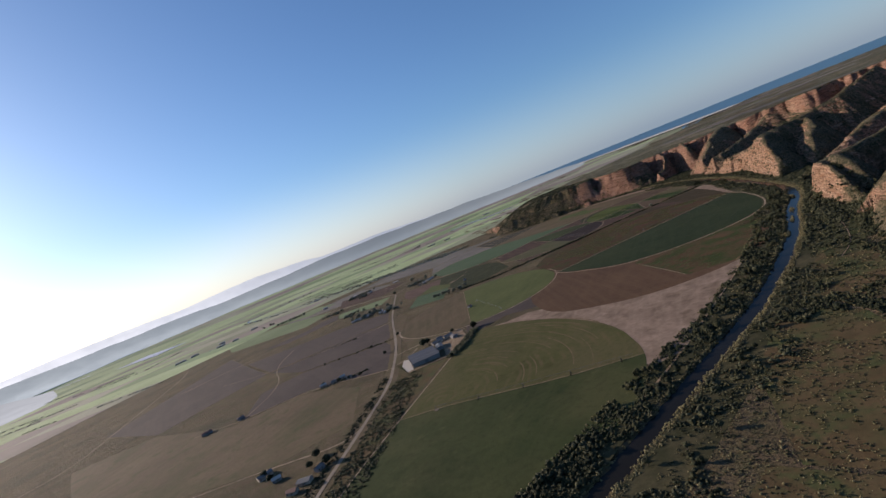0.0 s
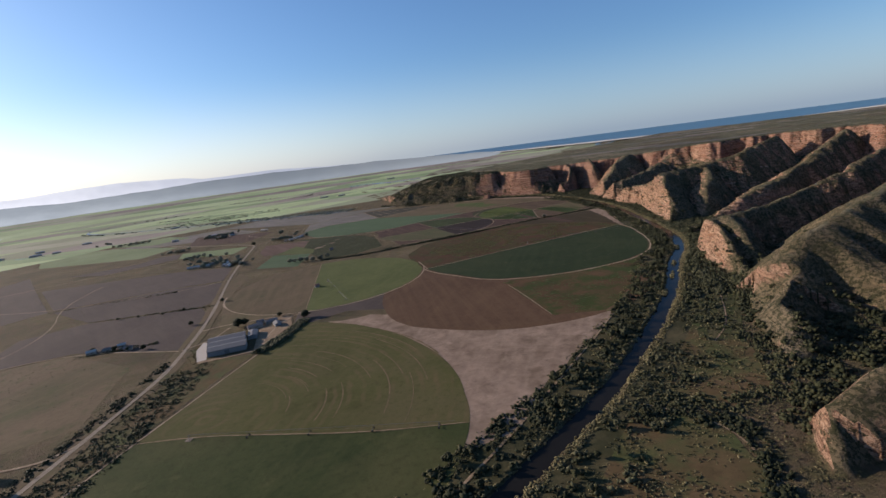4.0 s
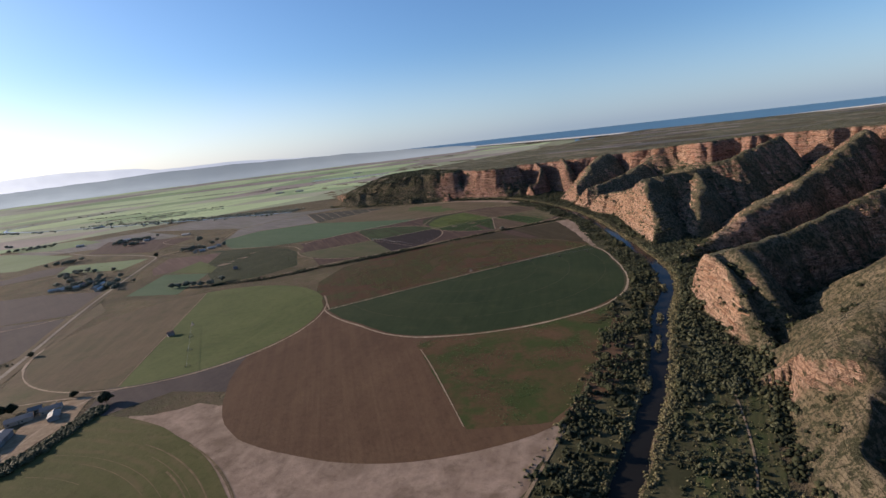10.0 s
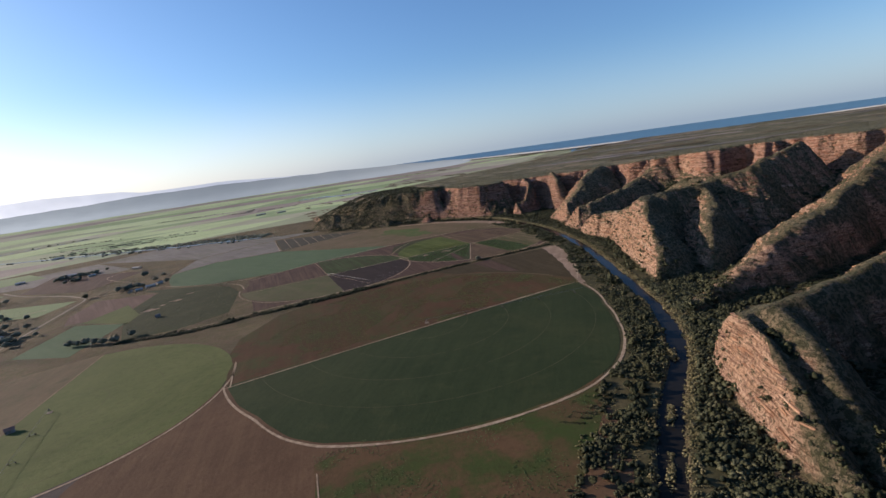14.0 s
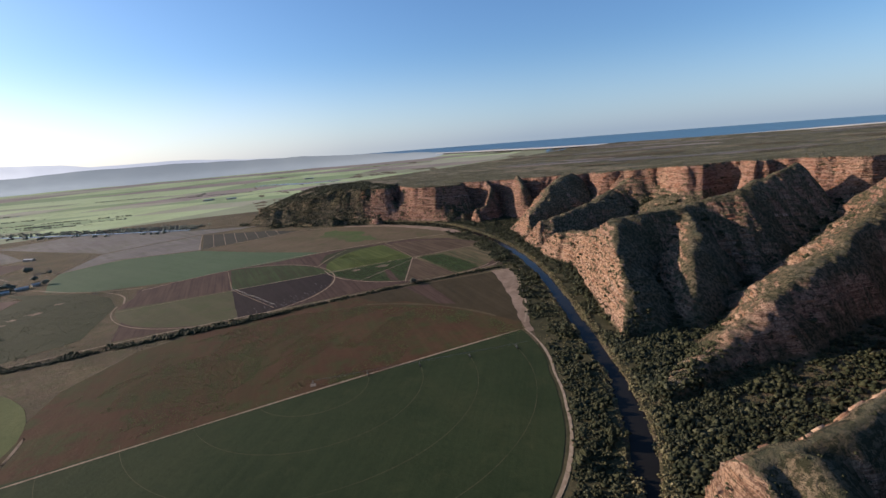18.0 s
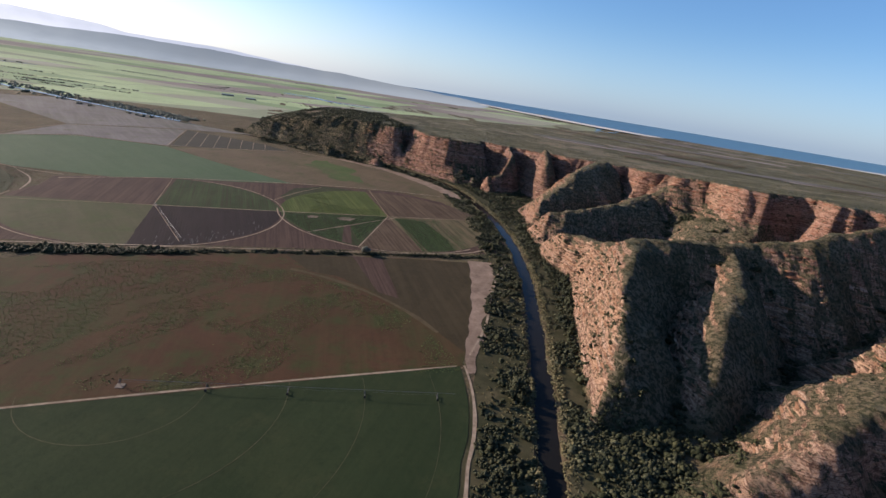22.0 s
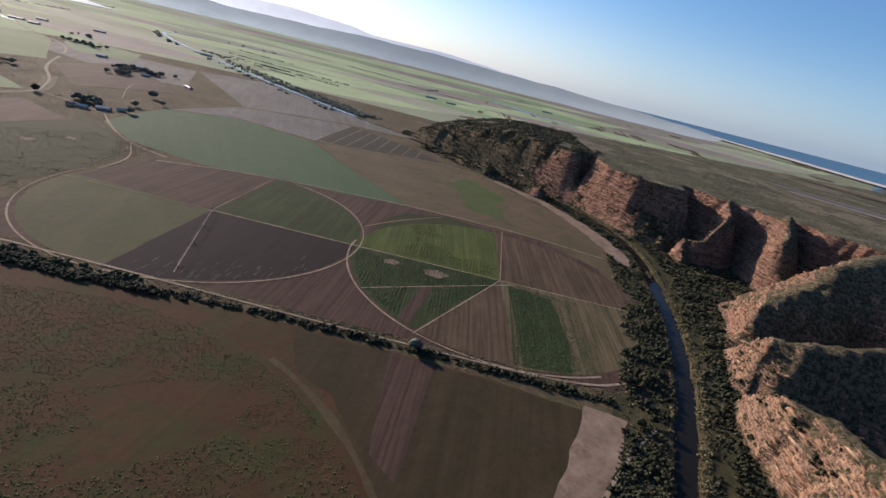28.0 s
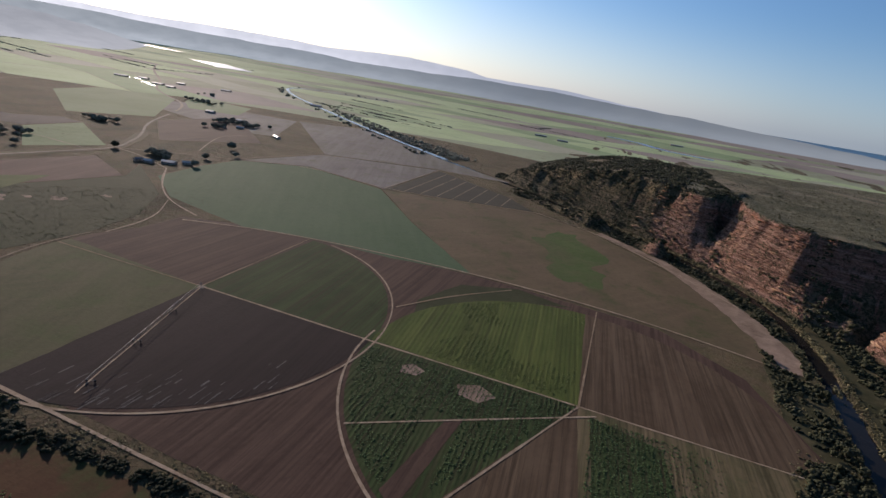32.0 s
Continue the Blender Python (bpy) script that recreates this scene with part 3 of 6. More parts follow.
def grid_mesh(name, X, Y, Z, material, smooth=True):
    """A sheet from arrays of one shape."""
    ny, nx = X.shape
    me = bpy.data.meshes.new(name)
    co = np.stack([X, Y, Z], -1).reshape(-1, 3)
    i = np.arange(ny * nx).reshape(ny, nx)
    quads = np.stack([i[:-1, :-1], i[:-1, 1:], i[1:, 1:], i[1:, :-1]], -1).reshape(-1, 4)
    me.vertices.add(len(co))
    me.vertices.foreach_set("co", co.ravel())
    me.loops.add(quads.size)
    me.loops.foreach_set("vertex_index", quads.ravel())
    me.polygons.add(len(quads))
    me.polygons.foreach_set("loop_start", np.arange(0, quads.size, 4))
    me.update(calc_edges=True)
    me.polygons.foreach_set("use_smooth", np.full(len(quads), smooth))
    me.materials.append(material)
    return new(name, me)


gx = grown(300, 1200, 2.15, -30000, 30000)
gy = grown(180, 1740, 2.15, -3500, 30000)
GX, GY = np.meshgrid(gx, gy)
GZ = land(GX, GY)
ground = grid_mesh("ground", *draw_in(GX, GY, GZ), M_GROUND)
tagged(ground, "brown valley floor rising to banded red sandstone cliffs", "ground", kind="structure")


def height_at(x, y):
    """Heights at points of the near country, read off the sheet's grid."""
    x, y = np.asarray(x, float), np.asarray(y, float)
    i = np.clip(np.searchsorted(gx, x) - 1, 0, len(gx) - 2)
    j = np.clip(np.searchsorted(gy, y) - 1, 0, len(gy) - 2)
    u, v = (x - gx[i]) / (gx[i + 1] - gx[i]), (y - gy[j]) / (gy[j + 1] - gy[j])
    return (GZ[j, i] * (1 - u) + GZ[j, i + 1] * u) * (1 - v) + (GZ[j + 1, i] * (1 - u) + GZ[j + 1, i + 1] * u) * v


SLOPE = np.hypot(np.gradient(GZ, axis=1) / np.gradient(gx)[None, :], np.gradient(GZ, axis=0) / np.gradient(gy)[:, None])


def slope_at(x, y):
    i = np.clip(np.searchsorted(gx, x), 0, len(gx) - 1)
    j = np.clip(np.searchsorted(gy, y), 0, len(gy) - 1)
    return SLOPE[j, i]

# ---------------------------------------------------------------- water, sea and far hills
def ribbon(name, line, width, z, material, label, category, kind="structure", parent=None, ragged=0.0, far=False):
    """A strip along a line of corners, lying z above the ground sheet's valley level."""
    pts = np.array([p[:2] for p in line], float)
    out = []
    seg = np.hypot(*np.diff(pts, axis=0).T)
    s = np.concatenate([[0], np.cumsum(seg)])
    n = max(2, int(s[-1] / max(6.0, width * 1.2)))
    t = np.linspace(0, s[-1], min(n, 400))
    x, y = np.interp(t, s, pts[:, 0]), np.interp(t, s, pts[:, 1])
    dx, dy = np.gradient(x), np.gradient(y)
    ln = np.maximum(np.hypot(dx, dy), 1e-6)
    nx, ny = -dy / ln, dx / ln
    w = width * 0.5 * (1 + ragged * fbm(x, y, 30, 3))
    X = np.stack([x - nx * w, x + nx * w])
    Y = np.stack([y - ny * w, y + ny * w])
    Z = np.full(X.shape, float(z))
    if far:
        X, Y, Z = draw_in(X, Y, Z)
    ob = grid_mesh(name, X[::-1], Y[::-1], Z[::-1], material)
    if parent:
        ob.parent = parent
        return ob
    return tagged(ob, label, category, kind=kind)


near_river = [p for p in RIVER if p[1] < 1900]
far_river = [p for p in RIVER if p[1] >= 1840]
ribbon("river", near_river, 15.5, -1.1, M_WATER, "narrow dark river winding below the cliffs", "river", ragged=0.45)
def still_water():
    # base greyer and paler than water, for haze over the far reach
    k = Nodes("hazed_river_water", 0.22, 0.5)
    return k.done(k.mix(k.noise(60.0, 3), (0.20, 0.20, 0.19), (0.15, 0.15, 0.14)))


M_BRIGHT = still_water()
ribbon("river", far_river, 13, 1.2, M_BRIGHT, "far bright reach of the river across the farmland", "river", far=True)
ribbon("river", [(700, 3650), (850, 3600), (940, 3380), (1150, 3350)], 60, 1.2, M_BRIGHT, "bright bend of the river far off", "river", far=True)

sx = grown(2500, 9000, 250, 2300, 60000, 1.12)
sy = grown(-1000, 12000, 250, -20000, 60000, 1.12)
SX, SY = np.meshgrid(sx, sy)
sea = grid_mesh("sea", *draw_in(SX, SY, np.zeros_like(SX)), M_SEA)
tagged(sea, "deep blue sea reaching the horizon", "sea", kind="structure")
coast_line = chaikin(COAST, 2)
beach = [(x - 230, y - 120) for x, y in coast_line if y < 30000 and x < 16000]
ribbon("beach", beach, 560, 12.0, M_BEACH, "pale sand dunes along the coast", "beach", far=True, ragged=0.7)
surf = [(x + 110, y + 70) for x, y in coast_line if y < 30000 and x < 16000]
ribbon("surf", surf, 260, 3.0, M_SURF, "white surf along the shore", "surf", far=True, ragged=0.9)


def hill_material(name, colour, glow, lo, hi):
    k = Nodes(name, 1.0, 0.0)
    # haze as a glow: mist-pale at the foot, brighter towards the sun
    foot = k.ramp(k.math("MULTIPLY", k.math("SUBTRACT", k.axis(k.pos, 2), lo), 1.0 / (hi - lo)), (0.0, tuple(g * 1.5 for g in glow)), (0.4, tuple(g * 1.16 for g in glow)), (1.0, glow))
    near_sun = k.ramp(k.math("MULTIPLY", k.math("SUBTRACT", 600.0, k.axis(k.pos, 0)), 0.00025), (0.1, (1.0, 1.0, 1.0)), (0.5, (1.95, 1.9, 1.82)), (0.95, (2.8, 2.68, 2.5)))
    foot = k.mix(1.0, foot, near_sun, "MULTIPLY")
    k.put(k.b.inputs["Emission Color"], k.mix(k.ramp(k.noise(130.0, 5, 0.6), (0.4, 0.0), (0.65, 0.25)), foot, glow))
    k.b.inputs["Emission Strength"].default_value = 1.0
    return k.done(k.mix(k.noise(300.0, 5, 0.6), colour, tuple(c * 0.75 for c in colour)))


def hills(name, far, deep, az0, az1, dip, rough, seed, material, label, base=-4.0):
    """A range far off: dip gives the crest's angle over the horizon at each direction."""
    a = np.radians(np.linspace(az0, az1, 260))
    t = np.linspace(0, 1, 14)
    A, T = np.meshgrid(a, t)
    wob = fbm(np.degrees(A) * 10 + seed, A * 0 + seed, 55, 5)
    D = far * (0.46 + 0.54 * T) + deep * 0.15 * fbm(np.degrees(A) * 10, T * 30 + seed, 30, 3) * (1 - T)
    top = 166 + far * np.tan(np.radians(np.interp(np.degrees(A), [d[0] for d in dip], [d[1] for d in dip]) + rough * wob))
    Z = base + (top - base) * np.clip((T - 0.3) / 0.7, 0, 1) ** 0.9
    X, Y = MID[0] + D * np.cos(A), MID[1] + D * np.sin(A)
    ob = grid_mesh(name, *draw_in(X, Y, Z), material)
    return tagged(ob, label, "hills", kind="structure")


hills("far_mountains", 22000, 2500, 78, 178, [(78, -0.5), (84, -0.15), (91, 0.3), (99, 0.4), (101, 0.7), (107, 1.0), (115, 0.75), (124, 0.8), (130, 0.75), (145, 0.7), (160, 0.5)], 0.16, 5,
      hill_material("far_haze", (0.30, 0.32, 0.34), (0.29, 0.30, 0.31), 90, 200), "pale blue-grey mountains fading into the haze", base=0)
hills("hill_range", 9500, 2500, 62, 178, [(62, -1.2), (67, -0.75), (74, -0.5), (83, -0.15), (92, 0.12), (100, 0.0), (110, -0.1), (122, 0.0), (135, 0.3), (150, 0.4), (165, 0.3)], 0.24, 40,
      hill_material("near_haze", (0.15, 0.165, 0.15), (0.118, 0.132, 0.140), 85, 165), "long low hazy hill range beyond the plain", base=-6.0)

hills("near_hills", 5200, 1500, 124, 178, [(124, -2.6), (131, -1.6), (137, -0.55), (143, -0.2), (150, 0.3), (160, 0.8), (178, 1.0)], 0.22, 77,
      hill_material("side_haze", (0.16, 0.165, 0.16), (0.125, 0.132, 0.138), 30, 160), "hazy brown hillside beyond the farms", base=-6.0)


# ---------------------------------------------------------------- fields
def ragged_line(pts, much, gap=6.0):
    """A closed outline with its edges broken up a little."""
    out = []
    for (ax, ay), (bx, by) in zip(pts, pts[1:] + pts[:1]):
        n = max(1, int(math.hypot(bx - ax, by - ay) / gap))
        for k in range(n):
            out.append((ax + (bx - ax) * k / n, ay + (by - ay) * k / n))
    p = np.array(out)
    q = p + much * np.stack([fbm(p[:, 0], p[:, 1], 15, 3), fbm(p[:, 0] + 400, p[:, 1] - 200, 15, 3)], 1)
    return [(float(x), float(y)) for x, y in q]


def sheet(name, pts, z, material, label, category="field", ragged=1.0):
    """A flat piece of land with an outline of corners."""
    bm = bmesh.new()
    vs = [bm.verts.new((x, y, z)) for x, y in ragged_line(list(pts), ragged)]
    f = bm.faces.new(vs)
    f.normal_update()
    if f.normal.z < 0:
        f.normal_flip()
    bmesh.ops.triangulate(bm, faces=bm.faces[:])
    me = bpy.data.meshes.new(name)
    bm.to_mesh(me)
    bm.free()
    me.materials.append(material)
    return tagged(new(name, me), label, category, kind="structure")


def arc(c, r, a0, a1, n=40):
    return [(c[0] + r * math.cos(radians(a)), c[1] + r * math.sin(radians(a))) for a in np.linspace(a0, a1, n)]


def far_field(c, size, turn, material, label, z=0.8, upland=False):
    """A field far off on the plain, a leaning rectangle with uneven edges, laid on the sheet."""
    u, v = np.meshgrid(np.linspace(-0.5, 0.5, 9), np.linspace(-0.5, 0.5, 7))
    ca, sa_ = math.cos(radians(turn)), math.sin(radians(turn))
    lx = u * size[0] * (1 + 0.15 * fbm(v * 900 + c[0], v * 900 + c[1], 300, 2)) + 0.2 * v * size[1]
    ly = v * size[1] * (1 + 0.2 * fbm(u * 900 + c[1], u * 900 + c[0], 300, 2))
    X, Y = c[0] + lx * ca - ly * sa_, c[1] + lx * sa_ + ly * ca
    ob = grid_mesh("field", *draw_in(X, Y, np.maximum(plateau_top(X, Y), 0) + z if upland else np.full(X.shape, z)), material)
    return tagged(ob, label, "field", kind="structure")


C1_CUT = -34.0
C1, C3, CG, CL, CI, CH = (22.0, 472.0), (367.0, 630.0), (489.0, 790.0), (163.0, 832.0), (448.0, 1135.0), (708.0, 1142.0)
M_F1 = field_material("young_pasture", (0.047, 0.050, 0.014), (0.067, 0.068, 0.022), (0.095, 0.083, 0.032), 70.0, rings=C1, row_colour=(0.140, 0.091, 0.052), blotch=(0.098, 0.081, 0.039), blotch_at=0.66)
M_F1_WET = field_material("watered_pasture", (0.022, 0.032, 0.010), (0.034, 0.045, 0.014), (0.052, 0.060, 0.021), 60.0, blotch=(0.075, 0.070, 0.028), blotch_at=0.66)
M_DARKGREEN = field_material("lucerne", (0.015, 0.025, 0.009), (0.021, 0.031, 0.012), (0.029, 0.041, 0.016), 60.0, 3.0, -38, 0.03, blotch=(0.036, 0.043, 0.017), blotch_at=0.62)
M_BROWN = field_material("dry_stubble", (0.049, 0.025, 0.013), (0.064, 0.032, 0.017), (0.082, 0.044, 0.022), 70.0, 3.5, -8, 0.05, blotch=(0.037, 0.048, 0.015), blotch_at=0.52)
M_BROWN2 = field_material("bare_brown_soil", (0.070, 0.040, 0.023), (0.089, 0.051, 0.029), (0.114, 0.070, 0.039), 80.0, 3.5, -10, 0.06)
M_WEEDY = field_material("weedy_soil", (0.065, 0.041, 0.020), (0.082, 0.049, 0.024), (0.100, 0.058, 0.030), 50.0, blotch=(0.030, 0.050, 0.012), blotch_at=0.51)
M_PALEFALLOW = field_material("greenish_fallow", (0.053, 0.053, 0.024), (0.072, 0.068, 0.034), (0.098, 0.085, 0.047), 60.0, 9.0, 24, 0.05, blotch=(0.060, 0.072, 0.026), blotch_at=0.55)
M_GREEN = field_material("grazed_green", (0.058, 0.071, 0.022), (0.079, 0.094, 0.030), (0.107, 0.114, 0.043), 80.0)
M_BLUEGREEN = field_material("blue_green_crop", (0.050, 0.082, 0.040), (0.061, 0.096, 0.047), (0.078, 0.110, 0.058), 90.0, 9.0, 30, 0.05, blotch=(0.072, 0.098, 0.055), blotch_at=0.62)
M_PLOUGH = field_material("dark_plough", (0.017, 0.011, 0.011), (0.021, 0.015, 0.013), (0.028, 0.019, 0.018), 50.0, 2.6, 4, 0.2, (0.025, 0.018, 0.016))
M_PLOUGH2 = field_material("brown_plough", (0.053, 0.032, 0.023), (0.070, 0.043, 0.031), (0.089, 0.056, 0.040), 50.0, 3.2, -2, 0.2, (0.034, 0.020, 0.016))
M_ROWS_A = field_material("row_crop_brown", (0.064, 0.042, 0.025), (0.085, 0.056, 0.034), (0.108, 0.075, 0.047), 40.0, 3.4, 2, 0.25, (0.040, 0.027, 0.016))
M_ROWS_G = field_material("row_crop_green", (0.017, 0.033, 0.010), (0.027, 0.046, 0.014), (0.042, 0.061, 0.021), 40.0, 2.6, 2, 0.4, (0.033, 0.028, 0.014))
M_LIME = field_material("bright_crop", (0.043, 0.064, 0.014), (0.060, 0.084, 0.019), (0.088, 0.105, 0.027), 45.0, 3.2, 4, 0.4, (0.043, 0.051, 0.014))
M_STRIPED = field_material("striped_stubble", (0.064, 0.061, 0.028), (0.103, 0.085, 0.042), (0.155, 0.115, 0.065), 38.0, 3.0, 0, 0.25, (0.042, 0.036, 0.017), blotch=(0.037, 0.053, 0.017), blotch_at=0.6)
M_BANK = field_material("overgrown_bank", (0.040, 0.036, 0.018), (0.064, 0.056, 0.028), (0.105, 0.086, 0.044), 16.0, blotch=(0.03, 0.032, 0.014), blotch_at=0.5)
M_RANK = field_material("rank_growth", (0.062, 0.043, 0.021), (0.091, 0.062, 0.029), (0.128, 0.085, 0.043), 30.0, blotch=(0.060, 0.072, 0.026), blotch_at=0.54)
M_RANKROWS = field_material("rank_rows", (0.040, 0.036, 0.017), (0.060, 0.052, 0.025), (0.085, 0.070, 0.036), 20.0, 3.2, -53, 0.25, (0.032, 0.042, 0.014), blotch=(0.040, 0.056, 0.017), blotch_at=0.52)
M_FALLOW = field_material("fallow", (0.082, 0.060, 0.036), (0.108, 0.079, 0.046), (0.141, 0.104, 0.060), 90.0, blotch=(0.062, 0.064, 0.025), blotch_at=0.58)
M_OLIVE = field_material("olive_fallow", (0.031, 0.024, 0.012), (0.043, 0.033, 0.016), (0.059, 0.044, 0.023), 50.0, 4.0, -4, 0.1)
M_STUBBLE_EDGE = field_material("pale_edge", (0.060, 0.044, 0.022), (0.080, 0.059, 0.030), (0.104, 0.078, 0.042), 20.0)
M_TAWNY = field_material("tawny_stubble", (0.080, 0.059, 0.034), (0.104, 0.075, 0.043), (0.130, 0.096, 0.055), 60.0, 3.5, -10, 0.06, blotch=(0.062, 0.056, 0.026), blotch_at=0.58)
M_GREYSOIL = field_material("dark_grey_soil", (0.054, 0.043, 0.038), (0.072, 0.056, 0.049), (0.091, 0.071, 0.058), 110.0, 9.0, 20, 0.05)
M_SCRUBPLOT = field_material("weed_grown_plot", (0.023, 0.028, 0.012), (0.036, 0.040, 0.017), (0.057, 0.055, 0.027), 35.0, blotch=(0.030, 0.036, 0.014), blotch_at=0.52)
M_REDSOIL = field_material("red_soil", (0.080, 0.050, 0.038), (0.101, 0.063, 0.048), (0.120, 0.078, 0.060), 60.0, 5.0, 15, 0.25)
# far land: crop and soil colours lightened to carry the haze
M_FARGREEN = field_material("hazy_far_green", (0.250, 0.328, 0.150), (0.337, 0.407, 0.205), (0.413, 0.474, 0.269), 260.0)
M_PLAIN = field_material("hazy_far_plain", (0.176, 0.203, 0.116), (0.242, 0.271, 0.160), (0.298, 0.315, 0.203), 420.0, blotch=(0.152, 0.123, 0.085), blotch_at=0.62)
M_FARPALE = field_material("hazy_far_pale", (0.249, 0.257, 0.167), (0.305, 0.304, 0.206), (0.350, 0.342, 0.256), 260.0)
M_FARBROWN = field_material("hazy_far_brown", (0.184, 0.157, 0.125), (0.239, 0.202, 0.169), (0.293, 0.246, 0.207), 260.0)
M_FARDEEP = field_material("hazy_far_deep_green", (0.166, 0.232, 0.104), (0.210, 0.285, 0.136), (0.268, 0.331, 0.178), 260.0)
# brown soil made paler and bluer for the haze over it
M_MIDBROWN = field_material("hazy_brown_soil", (0.105, 0.092, 0.083), (0.143, 0.128, 0.112), (0.180, 0.165, 0.145), 120.0, 6.0, 20, 0.1, blotch=(0.097, 0.097, 0.051), blotch_at=0.58)
M_GREENPATCH = field_material("patchy_green", (0.045, 0.072, 0.019), (0.058, 0.086, 0.025), (0.078, 0.098, 0.034), 40.0, blotch=(0.085, 0.072, 0.038), blotch_at=0.62)
# meadow green with its blue raised slightly for haze
M_MIDGREEN = field_material("hazy_meadow", (0.113, 0.154, 0.067), (0.148, 0.190, 0.089), (0.187, 0.222, 0.119), 160.0)
M_VINE = field_material("planted_block", (0.034, 0.032, 0.022), (0.046, 0.042, 0.029), (0.060, 0.053, 0.037), 60.0, 3.0, 90, 0.1)

# river flats and sand
sheet("sand_flat", [(60, 330), (204, 340), (254, 381), (307, 413), (391, 466), (404, 480), (340, 520), (250, 600), (196, 612), (180, 624), (152, 628), (136, 634), (150, 500)], 0.04, M_SAND, "bare pale sand flat between field and river", "sand", 4.0)
SAND_NEAR = [(757, 990), (782, 984), (760, 930), (740, 902), (709, 842), (682, 789), (675, 790), (698, 845), (713, 876), (735, 930)]
sheet("sand_flat", SAND_NEAR, 0.245, M_SAND, "pale sand strip beside the riverside trees", "sand", 4.0)
STRIP = [(860, 1275), (846, 1275), (838, 1320), (815, 1390), (770, 1482), (700, 1545), (706, 1556), (785, 1490), (832, 1415), (857, 1352), (868, 1300)]
sheet("sand_flat", STRIP, 0.22, M_SAND, "pale sandy track verge under the cliff", "sand", 4.0)

# pivots
c3_a = np.linspace(0, 356, 90)
c3_r = np.interp(c3_a, [150, 180, 195, 205, 220, 235, 260, 290, 320], [164, 168, 175, 176, 171, 170, 167, 165, 164])
sheet("field", [(C3[0] + r * math.cos(radians(a)), C3[1] + r * math.sin(radians(a))) for a, r in zip(c3_a, c3_r)], 0.08, M_BROWN2, "round bare brown field")
sheet("field", [(404, 480), (437, 506), (528, 581), (548, 610), (440, 640), (349, 622), (331, 489), (376, 468)], 0.12, M_WEEDY, "brown field corner grown with green weeds")
def c1_edge(a0, a1):
    """The worn edge of the nearest round field, a little drawn out at both ends."""
    a = np.linspace(a0, a1, 40)
    r = np.interp(a, [-72, -55, -42, -33, -23, -10, 0, 13, 25, 37, 50, 63], [206, 204, 199, 195, 190, 186, 183, 181, 183, 186, 194, 201])
    return [(C1[0] + d * math.cos(radians(b)), C1[1] + d * math.sin(radians(b))) for b, d in zip(a, r)]


sheet("field", c1_edge(C1_CUT, 66) + [(98, 640), (36, 552), (-23, 465), (18, 451), (66, 423), (124, 388)], 0.14, M_F1, "half-round green pasture with brown wheel rings")
sheet("field", c1_edge(-70, C1_CUT) + [(124, 388), (66, 423), (18, 451), (-23, 465), (-75, 385), (-120, 300), (-60, 260)], 0.142, M_F1_WET, "half-round deep green watered pasture")
def g_edge(more=0.0):
    """The worn edge of the large round field, flattened towards the river."""
    a = np.linspace(-177, 3, 80)
    r = np.interp(a, [-177, -153, -140, -132, -124, -110, -93, -78, -65, -53, -40, -25, -10, 3], [189, 188, 197, 199.5, 197, 193.5, 191.5, 193, 189, 181, 173, 170, 178, 186]) + more
    return [(CG[0] + d * math.cos(radians(b)), CG[1] + d * math.sin(radians(b))) for b, d in zip(a, r)]


G_ROUND = g_edge(5) + arc(CG, 192, 4, 176, 30)
sheet("field", arc(CG, 189, 3, 183, 70), 0.16, M_BROWN, "half-round brown stubble field with green patches")
sheet("field", g_edge(-1), 0.18, M_DARKGREEN, "half-round dark green lucerne field")
sheet("field", [(305, 815), (300, 850), (312, 905), (360, 965), (430, 990), (560, 996), (700, 992), (752, 984), (734, 904), (708, 852), (684, 812), (675, 800), (600, 900), (480, 940), (330, 860)], 0.06, M_BROWN, "brown stubble outside the round field")
sheet("field", arc(CL, 142, -109, 86, 60), 0.15, M_GREEN, "half-round green grazing field")
sheet("field", arc(CL, 142, 86, 251, 60), 0.13, M_TAWNY, "half-round brown field")
sheet("field", [(96, 642), (160, 660), (203, 630), (232, 690), (300, 760), (292, 775), (200, 700), (110, 705)], 0.07, M_GREYSOIL, "dark strip of soil between the round fields")
sheet("field", [(20, 700), (96, 700), (60, 750), (24, 838), (30, 900), (50, 985), (34, 1040), (26, 1000), (16, 830)], 0.05, M_FALLOW, "fallow strip beside the road")
sheet("field", [(578, 992), (595, 955), (617, 945), (642, 912), (664, 872), (684, 815), (712, 852), (736, 904), (756, 985), (664, 992)], 0.20, M_OLIVE, "olive fallow corner field")
sheet("field", [(638, 994), (666, 990), (660, 900), (645, 912)], 0.24, M_PLOUGH2, "narrow ploughed strip")

# the two small round fields past the hedge
def pie(c, r, a0, a1, z, m, label):
    return sheet("field", [c] + arc(c, r, a0, a1, 30), z, m, label)


sheet("field", [(330, 1012), (800, 1012), (832, 1045), (845, 1150), (815, 1240), (760, 1285), (640, 1290), (440, 1278), (330, 1235)], 0.05, M_PLOUGH2, "ploughed land round the small fields")
pie(CI, 130, -90, 2, 0.14, M_PLOUGH, "freshly ploughed dark quarter field")
pie(CI, 130, 2, 88, 0.14, M_ROWS_G, "green row-crop quarter field")
pie(CI, 130, 88, 178, 0.14, M_PLOUGH2, "brown-grey quarter field")
pie(CI, 130, 178, 270, 0.14, M_PALEFALLOW, "pale green fallow quarter field")
pie(CH, 131, 92, 181, 0.14, M_LIME, "bright green row-crop field")
pie(CH, 131, 2, 92, 0.14, M_ROWS_A, "brown field in planted rows")
pie(CH, 131, -86, 2, 0.14, M_STRIPED, "green and pale stubble field in rows")
